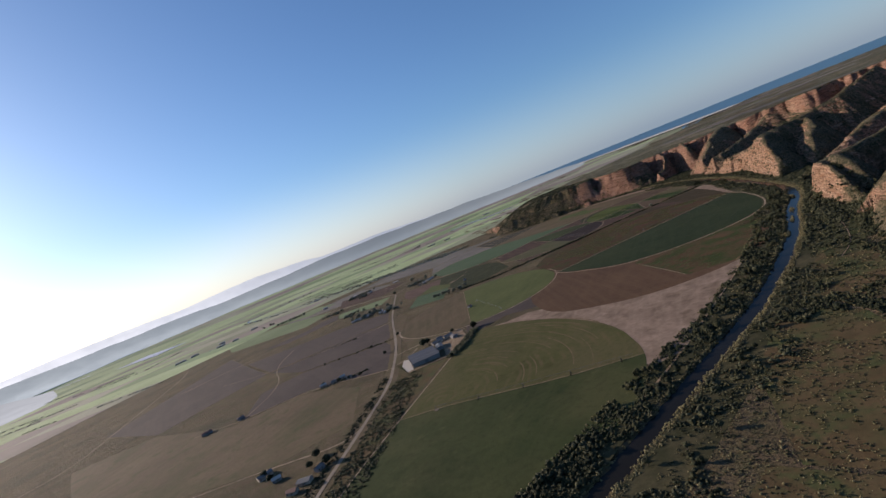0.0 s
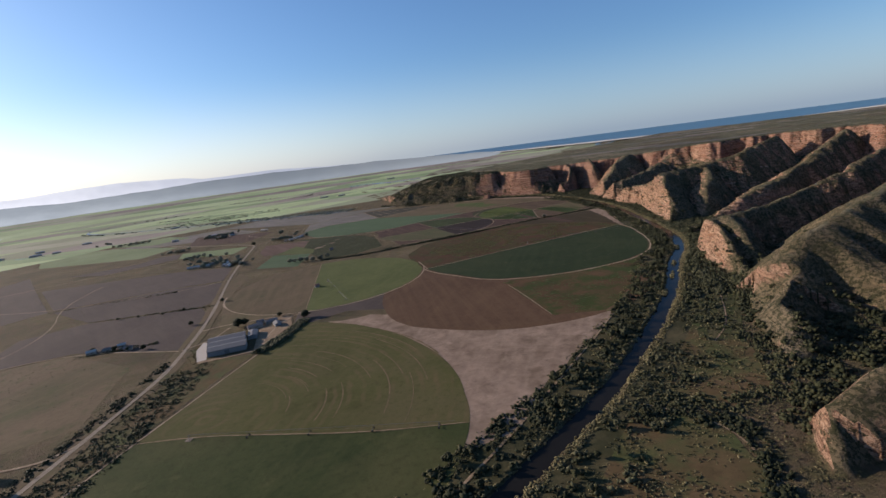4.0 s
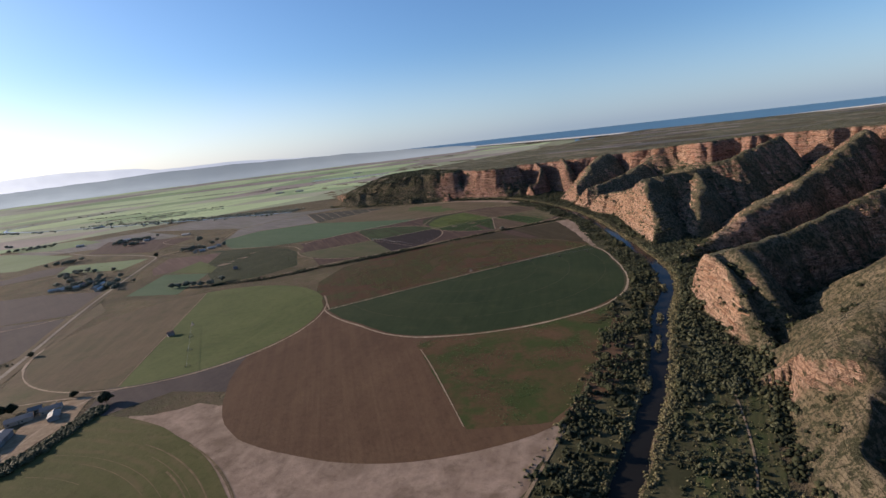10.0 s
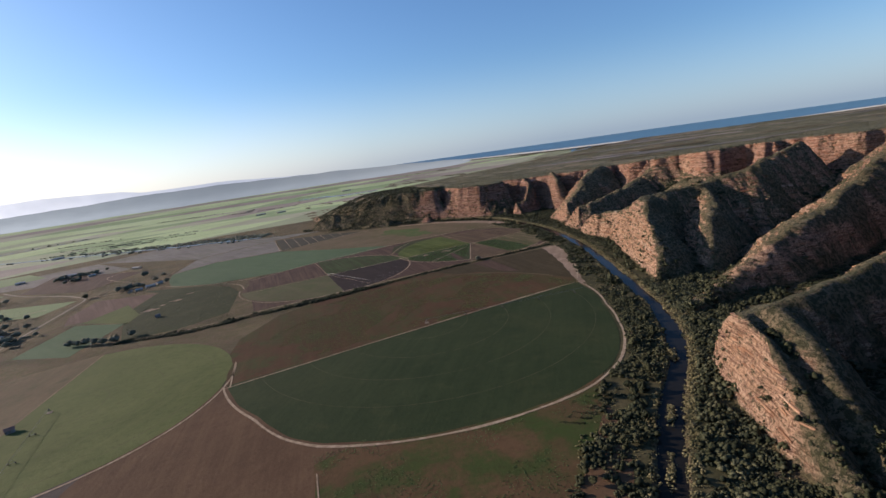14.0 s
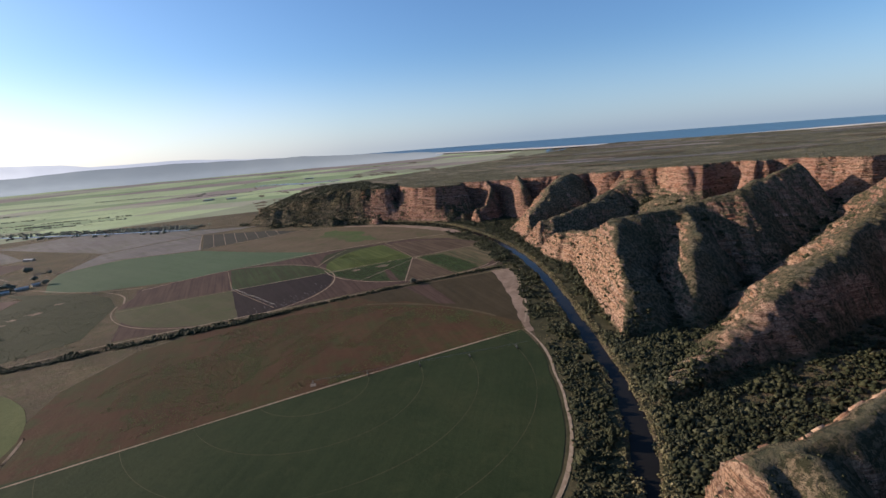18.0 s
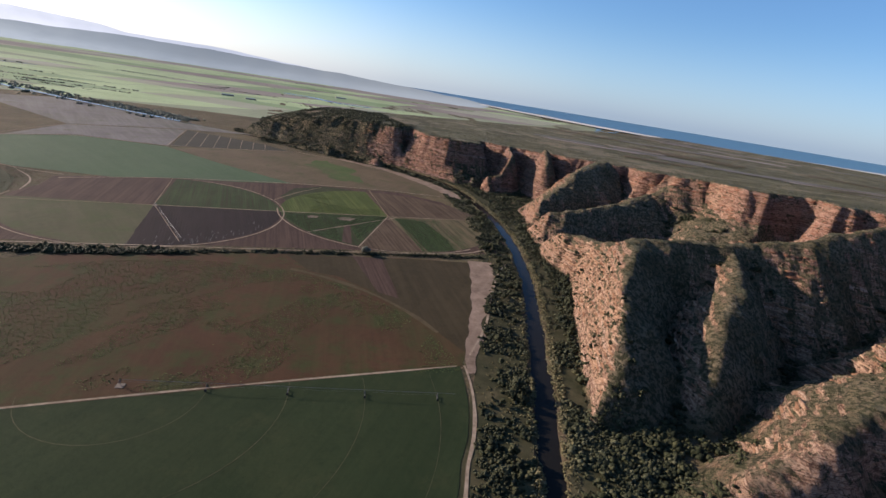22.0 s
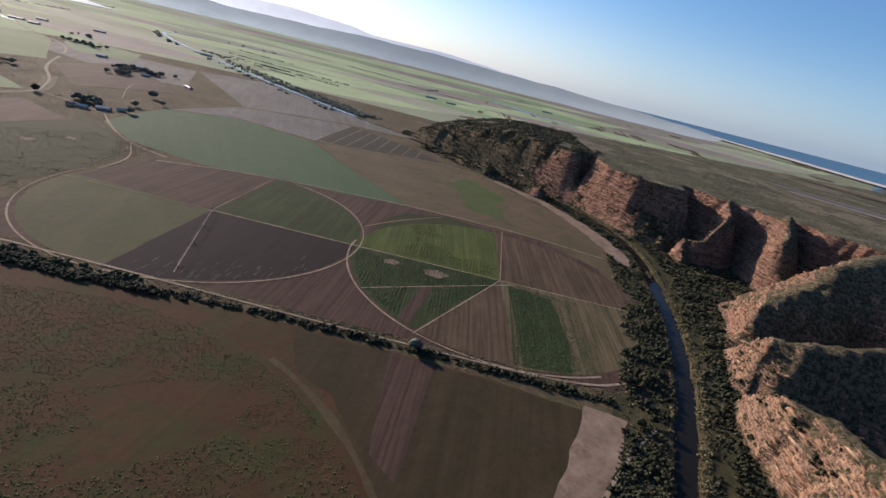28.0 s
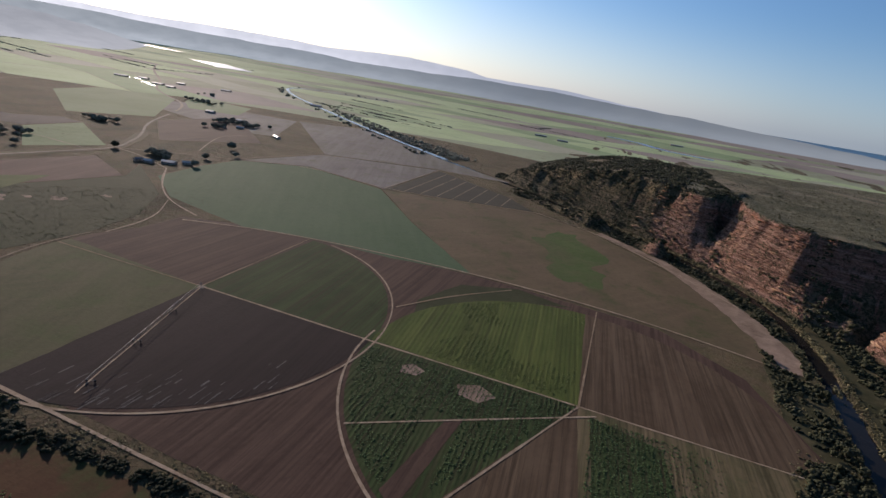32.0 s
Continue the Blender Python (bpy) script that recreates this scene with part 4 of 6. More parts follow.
pie(CH, 131, -117, -86, 0.14, M_ROWS_A, "brown field in planted rows")
pie(CH, 131, 181, 243, 0.14, M_ROWS_G, "dark green leafy crop field")
re_ = random.Random(23)
M_CRUST = track_material("salt_crust", (0.045, 0.040, 0.036), (0.125, 0.115, 0.105))
for k in range(60):
    a_, d_, ln_, wd_ = radians(re_.gauss(-58, 14)), 127 - 24 * re_.random() ** 2, re_.uniform(2, 12), re_.uniform(0.12, 0.5)
    cx, cy = CI[0] + d_ * math.cos(a_), CI[1] + d_ * math.sin(a_)
    sheet("salt_crust", [(cx - wd_, cy - ln_ * 0.5), (cx + wd_, cy - ln_ * 0.45), (cx + wd_ * 0.6, cy), (cx + wd_, cy + ln_ * 0.5), (cx - wd_ * 0.7, cy + ln_ * 0.42)], 0.17 + 0.001 * k, M_CRUST, "pale salt crust between ploughed furrows", "salt crust", 0.3)
sheet("field", [(722, 1014), (754, 1018), (759, 1060), (752, 1128), (715, 1136)], 0.18, M_ROWS_G, "dense green crop block")
sheet("field", [(634, 1037), (643, 1030), (653, 1098), (645, 1093)], 0.20, M_PLOUGH2, "bare brown strip in a green crop")
sheet("field", [(606, 1124), (612, 1130), (620, 1126), (617, 1119), (608, 1117)], 0.21, M_SAND, "bare pale patch in a crop")
sheet("field", [(640, 1124), (652, 1131), (664, 1124), (656, 1114), (644, 1115)], 0.21, M_SAND, "bare pale patch in a crop")
sheet("field", [(645, 1286), (600, 1262), (580, 1212), (590, 1180), (604, 1222), (640, 1255), (690, 1278)], 0.11, M_SCRUBPLOT, "weedy corner between the round fields")

# beyond
sheet("field", [(204, 1322), (190, 1400), (190, 1470), (270, 1532), (405, 1503), (500, 1392), (600, 1292), (528, 1276), (457, 1270), (389, 1250), (276, 1272)], 0.10, M_BLUEGREEN, "large blue-green crop field")
sheet("field", [(600, 1292), (500, 1394), (408, 1505), (608, 1578), (690, 1545), (790, 1440), (838, 1390), (842, 1330), (846, 1272), (767, 1290), (713, 1294)], 0.08, M_FALLOW, "brown fallow field below the cliff")
ragged_green = [(678 + (34 + 9 * math.sin(5 * a) + 6 * math.sin(11 * a + 1)) * math.cos(a) - 16 * math.sin(a), 1425 + 88 * math.sin(a) + 8 * math.sin(7 * a)) for a in np.linspace(0, 6.2, 60)]
sheet("field", ragged_green, 0.15, M_GREENPATCH, "green patch in a fallow field")
sheet("field", [(411, 1513), (610, 1582), (560, 1640), (413, 1725)], 0.12, M_VINE, "planted block with pale rows")
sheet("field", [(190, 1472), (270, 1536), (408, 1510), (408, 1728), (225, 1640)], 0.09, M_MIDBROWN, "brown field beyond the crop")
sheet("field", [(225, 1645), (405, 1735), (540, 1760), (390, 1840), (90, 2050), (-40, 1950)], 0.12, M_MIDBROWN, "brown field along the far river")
sheet("field", [(160, 1187), (186, 1296), (150, 1345), (261, 1272), (300, 1215), (314, 1160), (300, 1040), (240, 1012), (180, 1020), (168, 1100)], 0.06, M_SCRUBPLOT, "weed-grown rough plot with bare patches")
for cx, cy, r in ((191, 1164, 9), (224, 1196, 7), (205, 1182, 4), (240, 1230, 4), (176, 1150, 5)):
    sheet("bare_patch", [(cx + r * (1.3 + 0.4 * math.sin(3 * a + cx)) * math.cos(a), cy + r * (0.7 + 0.3 * math.sin(4 * a + cy)) * math.sin(a)) for a in np.linspace(0, 6.0, 20)], 0.09, M_SAND, "bare pale patch on the rough plot", "sand")
sheet("field", [(62, 1052), (98, 1166), (168, 1110), (132, 1000)], 0.11, M_BLUEGREEN, "small square green plot")
sheet("field", [(104, 1172), (150, 1240), (180, 1150), (172, 1108)], 0.12, M_GREEN, "small pale green plot")
sheet("field", [(80, 1180), (71, 1240), (88, 1335), (184, 1294), (158, 1187)], 0.10, M_REDSOIL, "reddish bare plot")
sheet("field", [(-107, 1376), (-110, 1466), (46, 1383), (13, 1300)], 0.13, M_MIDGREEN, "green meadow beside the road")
sheet("field", [(-195, 1417), (-162, 1471), (-114, 1466), (-111, 1380), (-250, 1330), (-330, 1400)], 0.14, M_GREYSOIL, "dark soil plot beside the meadow")
sheet("field", [(-110, 1606), (-107, 1812), (117, 1614), (39, 1474)], 0.15, M_PLOUGH2, "brown ploughed field inside the road bend")
sheet("field", [(-20, 660), (-134, 738), (-235, 740), (-230, 860), (-160, 880), (-10, 830), (4, 760)], 0.06, M_GREYSOIL, "dark soil field beside the road")
sheet("field", [(-10, 838), (-160, 886), (-240, 1010), (-60, 1010), (10, 985), (4, 860)], 0.08, M_GREYSOIL, "dark ploughed field")
sheet("field", [(8, 1000), (-60, 1016), (-242, 1020), (-338, 1260), (-70, 1180), (20, 1120)], 0.06, M_GREYSOIL, "brown field beside the road")
sheet("field", [(-250, 1020), (-420, 900), (-600, 1100), (-440, 1500), (-350, 1270)], 0.05, M_GREYSOIL, "wide dark grazing land")
sheet("field", [(-160, 500), (-240, 530), (-420, 640), (-560, 900), (-420, 890), (-250, 730), (-140, 735), (-60, 640), (-70, 520)], 0.04, M_FALLOW, "dry grazing land")
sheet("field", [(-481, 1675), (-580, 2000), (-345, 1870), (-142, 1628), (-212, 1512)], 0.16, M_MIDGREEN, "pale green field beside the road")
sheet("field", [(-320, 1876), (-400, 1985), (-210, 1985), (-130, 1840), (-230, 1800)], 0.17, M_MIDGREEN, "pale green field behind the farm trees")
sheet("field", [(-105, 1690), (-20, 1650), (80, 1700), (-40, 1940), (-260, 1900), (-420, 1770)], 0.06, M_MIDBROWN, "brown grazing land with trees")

# the plain far off: one sheet, with a patchwork of fields on it
ring = np.concatenate([np.linspace(1690, REACH, 12), REACH / (1 - np.linspace(0, 0.88, 38)[1:])])
PA, PD = np.meshgrid(np.radians(np.linspace(178, 52, 230)), ring)
PX, PY = MID[0] + PD * np.cos(PA), MID[1] + PD * np.sin(PA)
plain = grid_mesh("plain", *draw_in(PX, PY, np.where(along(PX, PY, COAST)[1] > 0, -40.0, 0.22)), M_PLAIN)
tagged(plain, "wide green farming plain far off, paled by haze", "plain", kind="structure")
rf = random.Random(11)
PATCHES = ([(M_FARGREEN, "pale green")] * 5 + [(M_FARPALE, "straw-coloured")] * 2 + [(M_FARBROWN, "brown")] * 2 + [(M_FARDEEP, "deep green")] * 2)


def patchwork(lo, hi, a, b, turn, z):
    """Fields side by side with uneven corners, between two distances from the middle."""
    ca, sa_ = math.cos(radians(turn)), math.sin(radians(turn))
    n = int(hi / b) + 2
    jig = np.random.RandomState(int(hi)).rand(4 * n, n + 2, 2) - 0.5

    def corner(i, j):
        u, v = (i + 0.35 * jig[i + 2 * n, j, 0] + 0.37 * j) * a, (j + 0.4 * jig[i + 2 * n, j, 1]) * b
        return MID[0] + u * ca - v * sa_, MID[1] + u * sa_ + v * ca

    for j in range(n):
        for i in range(-int(hi / a) - j, int(hi / a) - j // 3):
            if not -2 * n < i < 2 * n - 1:
                continue
            q = np.array([corner(i, j), corner(i + 1, j), corner(i + 1, j + 1), corner(i, j + 1)])
            c = q.mean(0)
            d, az = math.hypot(c[0] - MID[0], c[1] - MID[1]), math.degrees(math.atan2(c[1] - MID[1], c[0] - MID[0]))
            gap = along(np.array([c[0]]), np.array([c[1]]), RIVER)[0][0]
            if not (lo < d <= hi and 58 < az < 172) or gap < 0.55 * b or (az < 80 and 0.5 * c[0] - 0.866 * c[1] > -1800) or rf.random() < 0.06:
                continue
            q = c + (q - c) * 0.975
            u, v = np.meshgrid(np.linspace(0, 1, 7), np.linspace(0, 1, 6))
            P = [(q[0, k] * (1 - u) + q[1, k] * u) * (1 - v) + (q[3, k] * (1 - u) + q[2, k] * u) * v for k in (0, 1)]
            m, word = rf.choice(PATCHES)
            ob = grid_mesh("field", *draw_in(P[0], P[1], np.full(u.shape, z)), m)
            tagged(ob, word + " field far off on the plain, paled by haze", "field", kind="structure")


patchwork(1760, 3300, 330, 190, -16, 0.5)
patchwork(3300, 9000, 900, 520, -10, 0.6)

for k in range(46):
    d = 1500 * math.exp(rf.random() * 1.3)
    az = radians(rf.uniform(12, 58))
    c = (MID[0] + d * math.cos(az), MID[1] + d * math.sin(az))
    if plateau_top(np.array([c[0]]), np.array([c[1]]))[0] < 12:
        continue
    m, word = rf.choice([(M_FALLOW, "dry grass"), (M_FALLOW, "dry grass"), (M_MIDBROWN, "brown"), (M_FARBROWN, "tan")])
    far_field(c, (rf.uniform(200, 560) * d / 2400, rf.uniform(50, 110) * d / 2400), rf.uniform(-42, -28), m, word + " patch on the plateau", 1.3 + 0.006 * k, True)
far_field((2380, 3050), (420, 110), -30, M_FARGREEN, "pale green field on the upland, haze in its colour", 4.5, True)
for c, size, turn in (((-2820, 4360), (640, 50), -13), ((-1560, 3490), (520, 190), -35)):
    far_field(c, size, turn, M_PLASTIC, "white plastic-covered crops far off", 3.0)
for c, size in (((-790, 2098), (46, 15)), ((-748, 2112), (26, 10)), ((-660, 2062), (38, 10)), ((-619, 2044), (30, 12)), ((-590, 2030), (22, 8))):
    pond = far_field(c, size, -10, M_BRIGHT, "small bright farm pond", 0.8)
    pond.name = "pond"
    tagged(pond, "small bright farm pond", "pond", kind="structure")

# the flat across the river
sheet("field", [(282, 320), (297, 298), (301, 274), (286, 244), (251, 208), (188, 140), (150, 190), (203, 268), (262, 310)], 0.08, M_RANK, "rank brown-green plot on the river flat")
sheet("field", [(305, 322), (334, 347), (372, 372), (412, 400), (424, 392), (403, 340), (360, 292), (322, 290)], 0.10, M_RANK, "rank brown-green plot on the river flat")
PLOT = [(445, 437), (468, 441), (499, 427), (470, 402), (445, 381), (408, 349), (387, 372), (418, 404)]
sheet("field", PLOT, 0.12, M_RANKROWS, "weedy plot with green rows on the river flat")
sheet("field", [(140, 200), (180, 140), (90, 70), (-20, 30), (-60, 80), (40, 150)], 0.09, M_RANK, "rank brown-green plot on the river flat")
for lo, hi in ((9, 44), (-42, -9)):
    side_line = np.array([p[:2] for p in RIVER if p[1] < 1600])
    dd = np.gradient(side_line, axis=0)
    nn = np.stack([-dd[:, 1], dd[:, 0]], 1) / np.hypot(dd[:, 0], dd[:, 1])[:, None]
    ribbon("river_bank", [tuple(p) for p in side_line + 0.5 * (lo + hi) * nn], hi - lo, 0.03, M_BANK, "overgrown brown river bank", "river bank", ragged=0.25)

sheet("field", [(-122, 310), (-78, 388), (-23, 472), (32, 556), (56, 590), (2, 604), (2, 664), (-8, 650), (-18, 592), (-54, 490), (-94, 392), (-140, 262)], 0.06, M_RANK, "rough scrubby strip between road and field", "scrub strip")
# ---------------------------------------------------------------- roads and tracks
M_GRAVEL = track_material("gravel", (0.17, 0.14, 0.105), (0.27, 0.22, 0.165))
ROAD = chaikin([(-150, 250), (-100, 392), (-60, 490), (-22, 590), (-12, 650), (-1, 720), (8, 815), (18, 1010), (37, 1185), (58, 1340), (62, 1385), (40, 1420), (0, 1478), (-95, 1570), (-205, 1752), (-300, 1850), (-402, 1900), (-545, 1990), (-700, 2160), (-1038, 2426), (-1344, 2761)], 2)
ribbon("road", [p for p in ROAD if p[1] < 1720], 4.2, 0.36, M_GRAVEL, "pale gravel road across the valley", "road", ragged=0.3)
ribbon("road", [p for p in ROAD if p[1] > 1690], 6.0, 0.8, M_GRAVEL, "far bend of the pale gravel road", "road", far=True, ragged=0.3)
for sgn in (-1, 1):
    pts = np.array([p for p in ROAD if p[1] < 1500])
    dd = np.gradient(pts, axis=0)
    nn = np.stack([-dd[:, 1], dd[:, 0]], 1) / np.hypot(dd[:, 0], dd[:, 1])[:, None]
    ribbon("verge", [tuple(p) for p in pts + sgn * 6.0 * nn], 6.5, 0.262, M_FALLOW, "dry grass verge along the road", "verge", ragged=0.5)


TRACKS = []


def track(line, width=4.0, z=0.45, m=None, rounds=2, label="pale dirt farm track"):
    TRACKS.append(line)
    return ribbon("track", chaikin(line, rounds), width * 0.46, 0.27 + 0.002 * len(TRACKS), m or M_TRACK, label, "track", ragged=0.7, far=True)


track(g_edge(2.5), 4.5, rounds=0)
ribbon("field_edge", arc(CG, 192, 16, 62, 40), 3.5, 0.23, M_STUBBLE_EDGE, "pale dry edge of the round field", "field edge", ragged=0.9)
track([(299, 776), (489, 792), (672, 800)], 3.0)
track([(349, 612), (345, 576), (331, 492)], 1.6)
track(arc(CL, 145, -190, 2, 60) + [(303, 775)], 3.5, rounds=0)
track(arc(CL, 146, 168, 192, 10), 3.0, rounds=0)
track([(116, 699), (172, 974)], 1.4, m=M_TRACK_BROWN)
track([(98, 642), (36, 552), (-20, 469), (-75, 385), (-120, 300)], 3.5)
track([(60, 590), (70, 640), (96, 690), (124, 694)], 4.0)
track([(0, 712), (30, 715), (72, 705), (100, 690)], 4.0)
track([(-15, 655), (14, 668), (30, 700)], 5.0)
track([(200, 1004), (260, 996), (335, 1006), (450, 1008), (560, 1006), (650, 1006), (760, 1008), (800, 1030)], 3.5)
track(arc(CI, 133, 80, -88, 60), 3.0, rounds=0)
track(arc(CI, 134, 170, 268, 40), 2.4, rounds=0)
track(arc(CH, 134, 176, 300, 50), 3.2, rounds=0)
track([(336, 1228), (400, 1256), (470, 1274), (590, 1292), (713, 1296), (790, 1286), (850, 1274)], 4.0)
track([CI, (580, 1138)], 3.0, rounds=0)
track([(580, 1138), CH], 3.0, rounds=0)
track([(449, 1134), (487, 1020)], 1.6, rounds=0)
track([CI, (448, 1266)], 2.0, rounds=0, m=M_TRACK_BROWN)
track([CI, (318, 1130)], 2.0, rounds=0, m=M_TRACK_BROWN)
track([CH, (712, 1284)], 2.4, rounds=0, m=M_TRACK_BROWN)
track([CH, (840, 1146)], 2.4, rounds=0)
track([CH, (648, 1020)], 2.6, rounds=0)
track([(602, 1064), (655, 1098), (718, 1138)], 2.6)
track([(572, 1190), (600, 1235), (640, 1280)], 3.0, m=M_TRACK_BROWN)
track([(283, 1262), (318, 1215), (322, 1165)], 3.5)
track([(180, 1356), (232, 1300), (283, 1262), (336, 1245)], 4.5)
track([(62, 1385), (110, 1380), (180, 1356)], 4.0)
track([(62, 1385), (120, 1430), (180, 1470), (270, 1536), (405, 1506), (610, 1580)], 3.5)
track([(180, 1470), (200, 1560), (225, 1642), (405, 1740)], 3.5, m=M_TRACK_BROWN)
track([(405, 1506), (410, 1730)], 3.0)
track([(610, 1582), (700, 1548), (795, 1448), (845, 1385)], 4.0)
track([(686, 812), (716, 850), (742, 900), (775, 955), (800, 985)], 4.0)
track([(404, 480), (340, 430), (262, 378), (190, 330), (120, 290)], 3.5, m=M_TRACK_BROWN)
track([(20, 1000), (-40, 975), (-240, 1018), (-360, 1100)], 3.0)
track([(-18, 655), (-134, 738), (-235, 738), (-310, 760)], 3.5)
track([(-235, 738), (-195, 863), (-237, 1033), (-213, 1177)], 3.0)
track([(-60, 490), (-83, 474), (-154, 499), (-238, 520), (-400, 560)], 4.5)
track([(-660, 880), (-583, 930), (-586, 1099), (-592, 1428), (-605, 1631), (-719, 1948)], 6.0)
track([(46, 1350), (-60, 1352), (-300, 1320), (-500, 1250)], 5.0)
track([(92, 1690), (40, 1620), (62, 1560), (120, 1470)], 3.5)
track([(390, 360), (430, 380), (500, 450), (530, 500)], 2.5, m=M_TRACK_BROWN)
track([(282, 324), (297, 299), (304, 274), (289, 242), (254, 206), (190, 136), (100, 66)], 2.2, m=M_TRACK_BROWN)
track([(-34, 470), (18, 451), (66, 423), (124, 388), (186, 362)], 2.0, m=M_TRACK_BROWN)

for k in range(7):
    vx = 432 + 22 * k
    track([(vx, 1517 + 0.347 * (vx - 411)), (vx + 1, min(1722 - 0.58 * (vx - 413), 1640 + 1.16 * (610 - vx)))], 2.2, rounds=0)

# ---------------------------------------------------------------- leaves and bushes
def lump():
    bm = bmesh.new()
    bmesh.ops.create_icosphere(bm, subdivisions=1, radius=1.0)
    v = np.array([p.co[:] for p in bm.verts])
    f = np.array([[q.index for q in p.verts] for p in bm.faces])
    bm.free()
    return v, f


LUMP_V, LUMP_F = lump()
CHIP_V = np.array([(1, 0, 0), (0, 1, 0), (-1, 0, 0), (0, -1, 0), (0, 0, 1), (0, 0, -1)], float)
CHIP_F = np.array([(0, 1, 4), (1, 2, 4), (2, 3, 4), (3, 0, 4), (1, 0, 5), (2, 1, 5), (3, 2, 5), (0, 3, 5)])


def lumps_mesh(name, centres, radii, material, seed=1, flat=0.8, chips=False):
    """Many uneven leaf clumps in one mesh."""
    rs = np.random.RandomState(seed)
    base_v, base_f = (CHIP_V, CHIP_F) if chips else (LUMP_V, LUMP_F)
    n, k = len(centres), len(base_v)
    jag = 1 + 0.35 * (rs.rand(n, k, 1) - 0.5) * 2
    rot = rs.rand(n) * 6.283
    v = base_v[None] * jag * np.asarray(radii)[:, None, None] * np.array([1, 1, flat])
    c, s = np.cos(rot)[:, None], np.sin(rot)[:, None]
    v = np.stack([v[..., 0] * c - v[..., 1] * s, v[..., 0] * s + v[..., 1] * c, v[..., 2]], -1) + np.asarray(centres)[:, None, :]
    f = base_f[None] + (np.arange(n) * k)[:, None, None]
    me = bpy.data.meshes.new(name)
    me.vertices.add(n * k)
    me.vertices.foreach_set("co", v.ravel())
    me.loops.add(f.size)
    me.loops.foreach_set("vertex_index", f.ravel())
    me.polygons.add(n * len(base_f))
    me.polygons.foreach_set("loop_start", np.arange(0, f.size, 3))
    me.update(calc_edges=True)
    me.materials.append(material)
    return me


def bushes(name, x, y, size, material, label, category="bushes", seed=1, lobes=6, sink=0.25, chips=False, flat=0.8):
    """Bushes of several lobes each, standing on the ground, as one heap of stuff."""
    rs = np.random.RandomState(seed)
    x, y, size = np.asarray(x), np.asarray(y), np.asarray(size)
    z = height_at(x, y)
    n = len(x)
    a, r = rs.rand(n, lobes) * 6.283, np.sqrt(rs.rand(n, lobes)) * 1.05
    up = 0.35 + 0.75 * rs.rand(n, lobes) * (1 - 0.5 * r)
    cx = x[:, None] + np.cos(a) * r * size[:, None]
    cy = y[:, None] + np.sin(a) * r * size[:, None]
    cz = z[:, None] + (up - sink) * size[:, None]
    rad = size[:, None] * (0.32 + 0.25 * rs.rand(n, lobes))
    me = lumps_mesh(name, np.stack([cx, cy, cz], -1).reshape(-1, 3), rad.ravel() * (1.2 if chips else 1.0), material, seed, flat, chips)
    return tagged(new(name, me), label, category, kind="stuff")


def beside(line, lo, hi, n, seed, y0=-1e9, y1=1e9, power=1.0):
    """Points scattered beside a line, lo to hi metres to its left (negative: right)."""
    rs = np.random.RandomState(seed)
    p = np.array([q[:2] for q in line])
    s = np.concatenate([[0], np.cumsum(np.hypot(*np.diff(p, axis=0).T))])
    t = rs.rand(n) * s[-1]
    x, y = np.interp(t, s, p[:, 0]), np.interp(t, s, p[:, 1])
    x2, y2 = np.interp(t + 3, s, p[:, 0]), np.interp(t + 3, s, p[:, 1])
    ln = np.maximum(np.hypot(x2 - x, y2 - y), 1e-6)
    o = lo + (hi - lo) * rs.rand(n) ** power
    x, y = x - (y2 - y) / ln * o, y + (x2 - x) / ln * o
    keep = (y > y0) & (y < y1)
    return x[keep], y[keep]


reach = [p for p in RIVER if p[1] < 1760]
rs = np.random.RandomState(3)


def grove(x, y, lo, hi, seed):
    r = np.random.RandomState(seed)
    return x, y, (lo + (hi - lo) * r.rand(len(x)) ** 1.6) * (0.55 + 0.8 * lattice(x / 11.0, y / 11.0))


def patchy(x, y, size, least):
    keep = (fbm(x, y, size, 3) > least) & ~inside(x, y, STRIP) & ~inside(x, y, SAND_NEAR) & ~inside(x, y, G_ROUND)
    return x[keep], y[keep]


# thickets on both banks: many small bushes, a few larger ones standing out
for lo, hi, n, sd, small, big, least, m, label in (
        (8, 44, 9000, 21, 0.8, 2.7, -0.12, M_LEAF_OLIVE, "olive bushes crowding the river bank"),
        (9, 42, 5200, 22, 0.9, 3.3, -0.05, M_LEAF_DARK, "dark green bushes along the river"),
        (8, 40, 4200, 27, 0.7, 2.5, -0.05, M_LEAF_GREY, "pale grey-green bushes on the bank"),
        (9, 46, 4200, 28, 0.4, 1.3, -0.4, M_REED, "dry brown growth on the bank"),
        (-12, -48, 3400, 23, 0.9, 3.0, 0.0, M_LEAF_GREY, "grey-green bushes on the river flat"),
        (-12, -60, 3200, 24, 0.8, 2.7, -0.05, M_LEAF_DARK, "dark bushes on the river flat"),
        (-11, -44, 3800, 29, 0.7, 2.3, -0.1, M_LEAF_OLIVE, "olive bushes on the river flat")):
    x, y = patchy(*beside(reach, lo, hi, n, sd), 26, least)
    bushes("riverside_bushes", *grove(x, y, small, big, sd), m, label, seed=sd + 10, lobes=4, chips=True)
x, y = patchy(*beside(reach, 12, 40, 1500, 20), 30, 0.0)
bushes("riverside_bushes", *grove(x, y, 1.6, 3.4, 1), M_LEAF_DARK, "tall dark bushes along the river", seed=30, lobes=6)
for lo, hi, n, sd in ((6, 10, 3000, 25), (-6, -13, 6500, 26)):
    x, y = beside(reach, lo, hi, n, sd)
    bushes("reeds", *grove(x, y, 0.6, 1.7, 5), M_REED, "dry yellow reeds at the water's edge", "reeds", seed=35 + sd, lobes=4, chips=True)

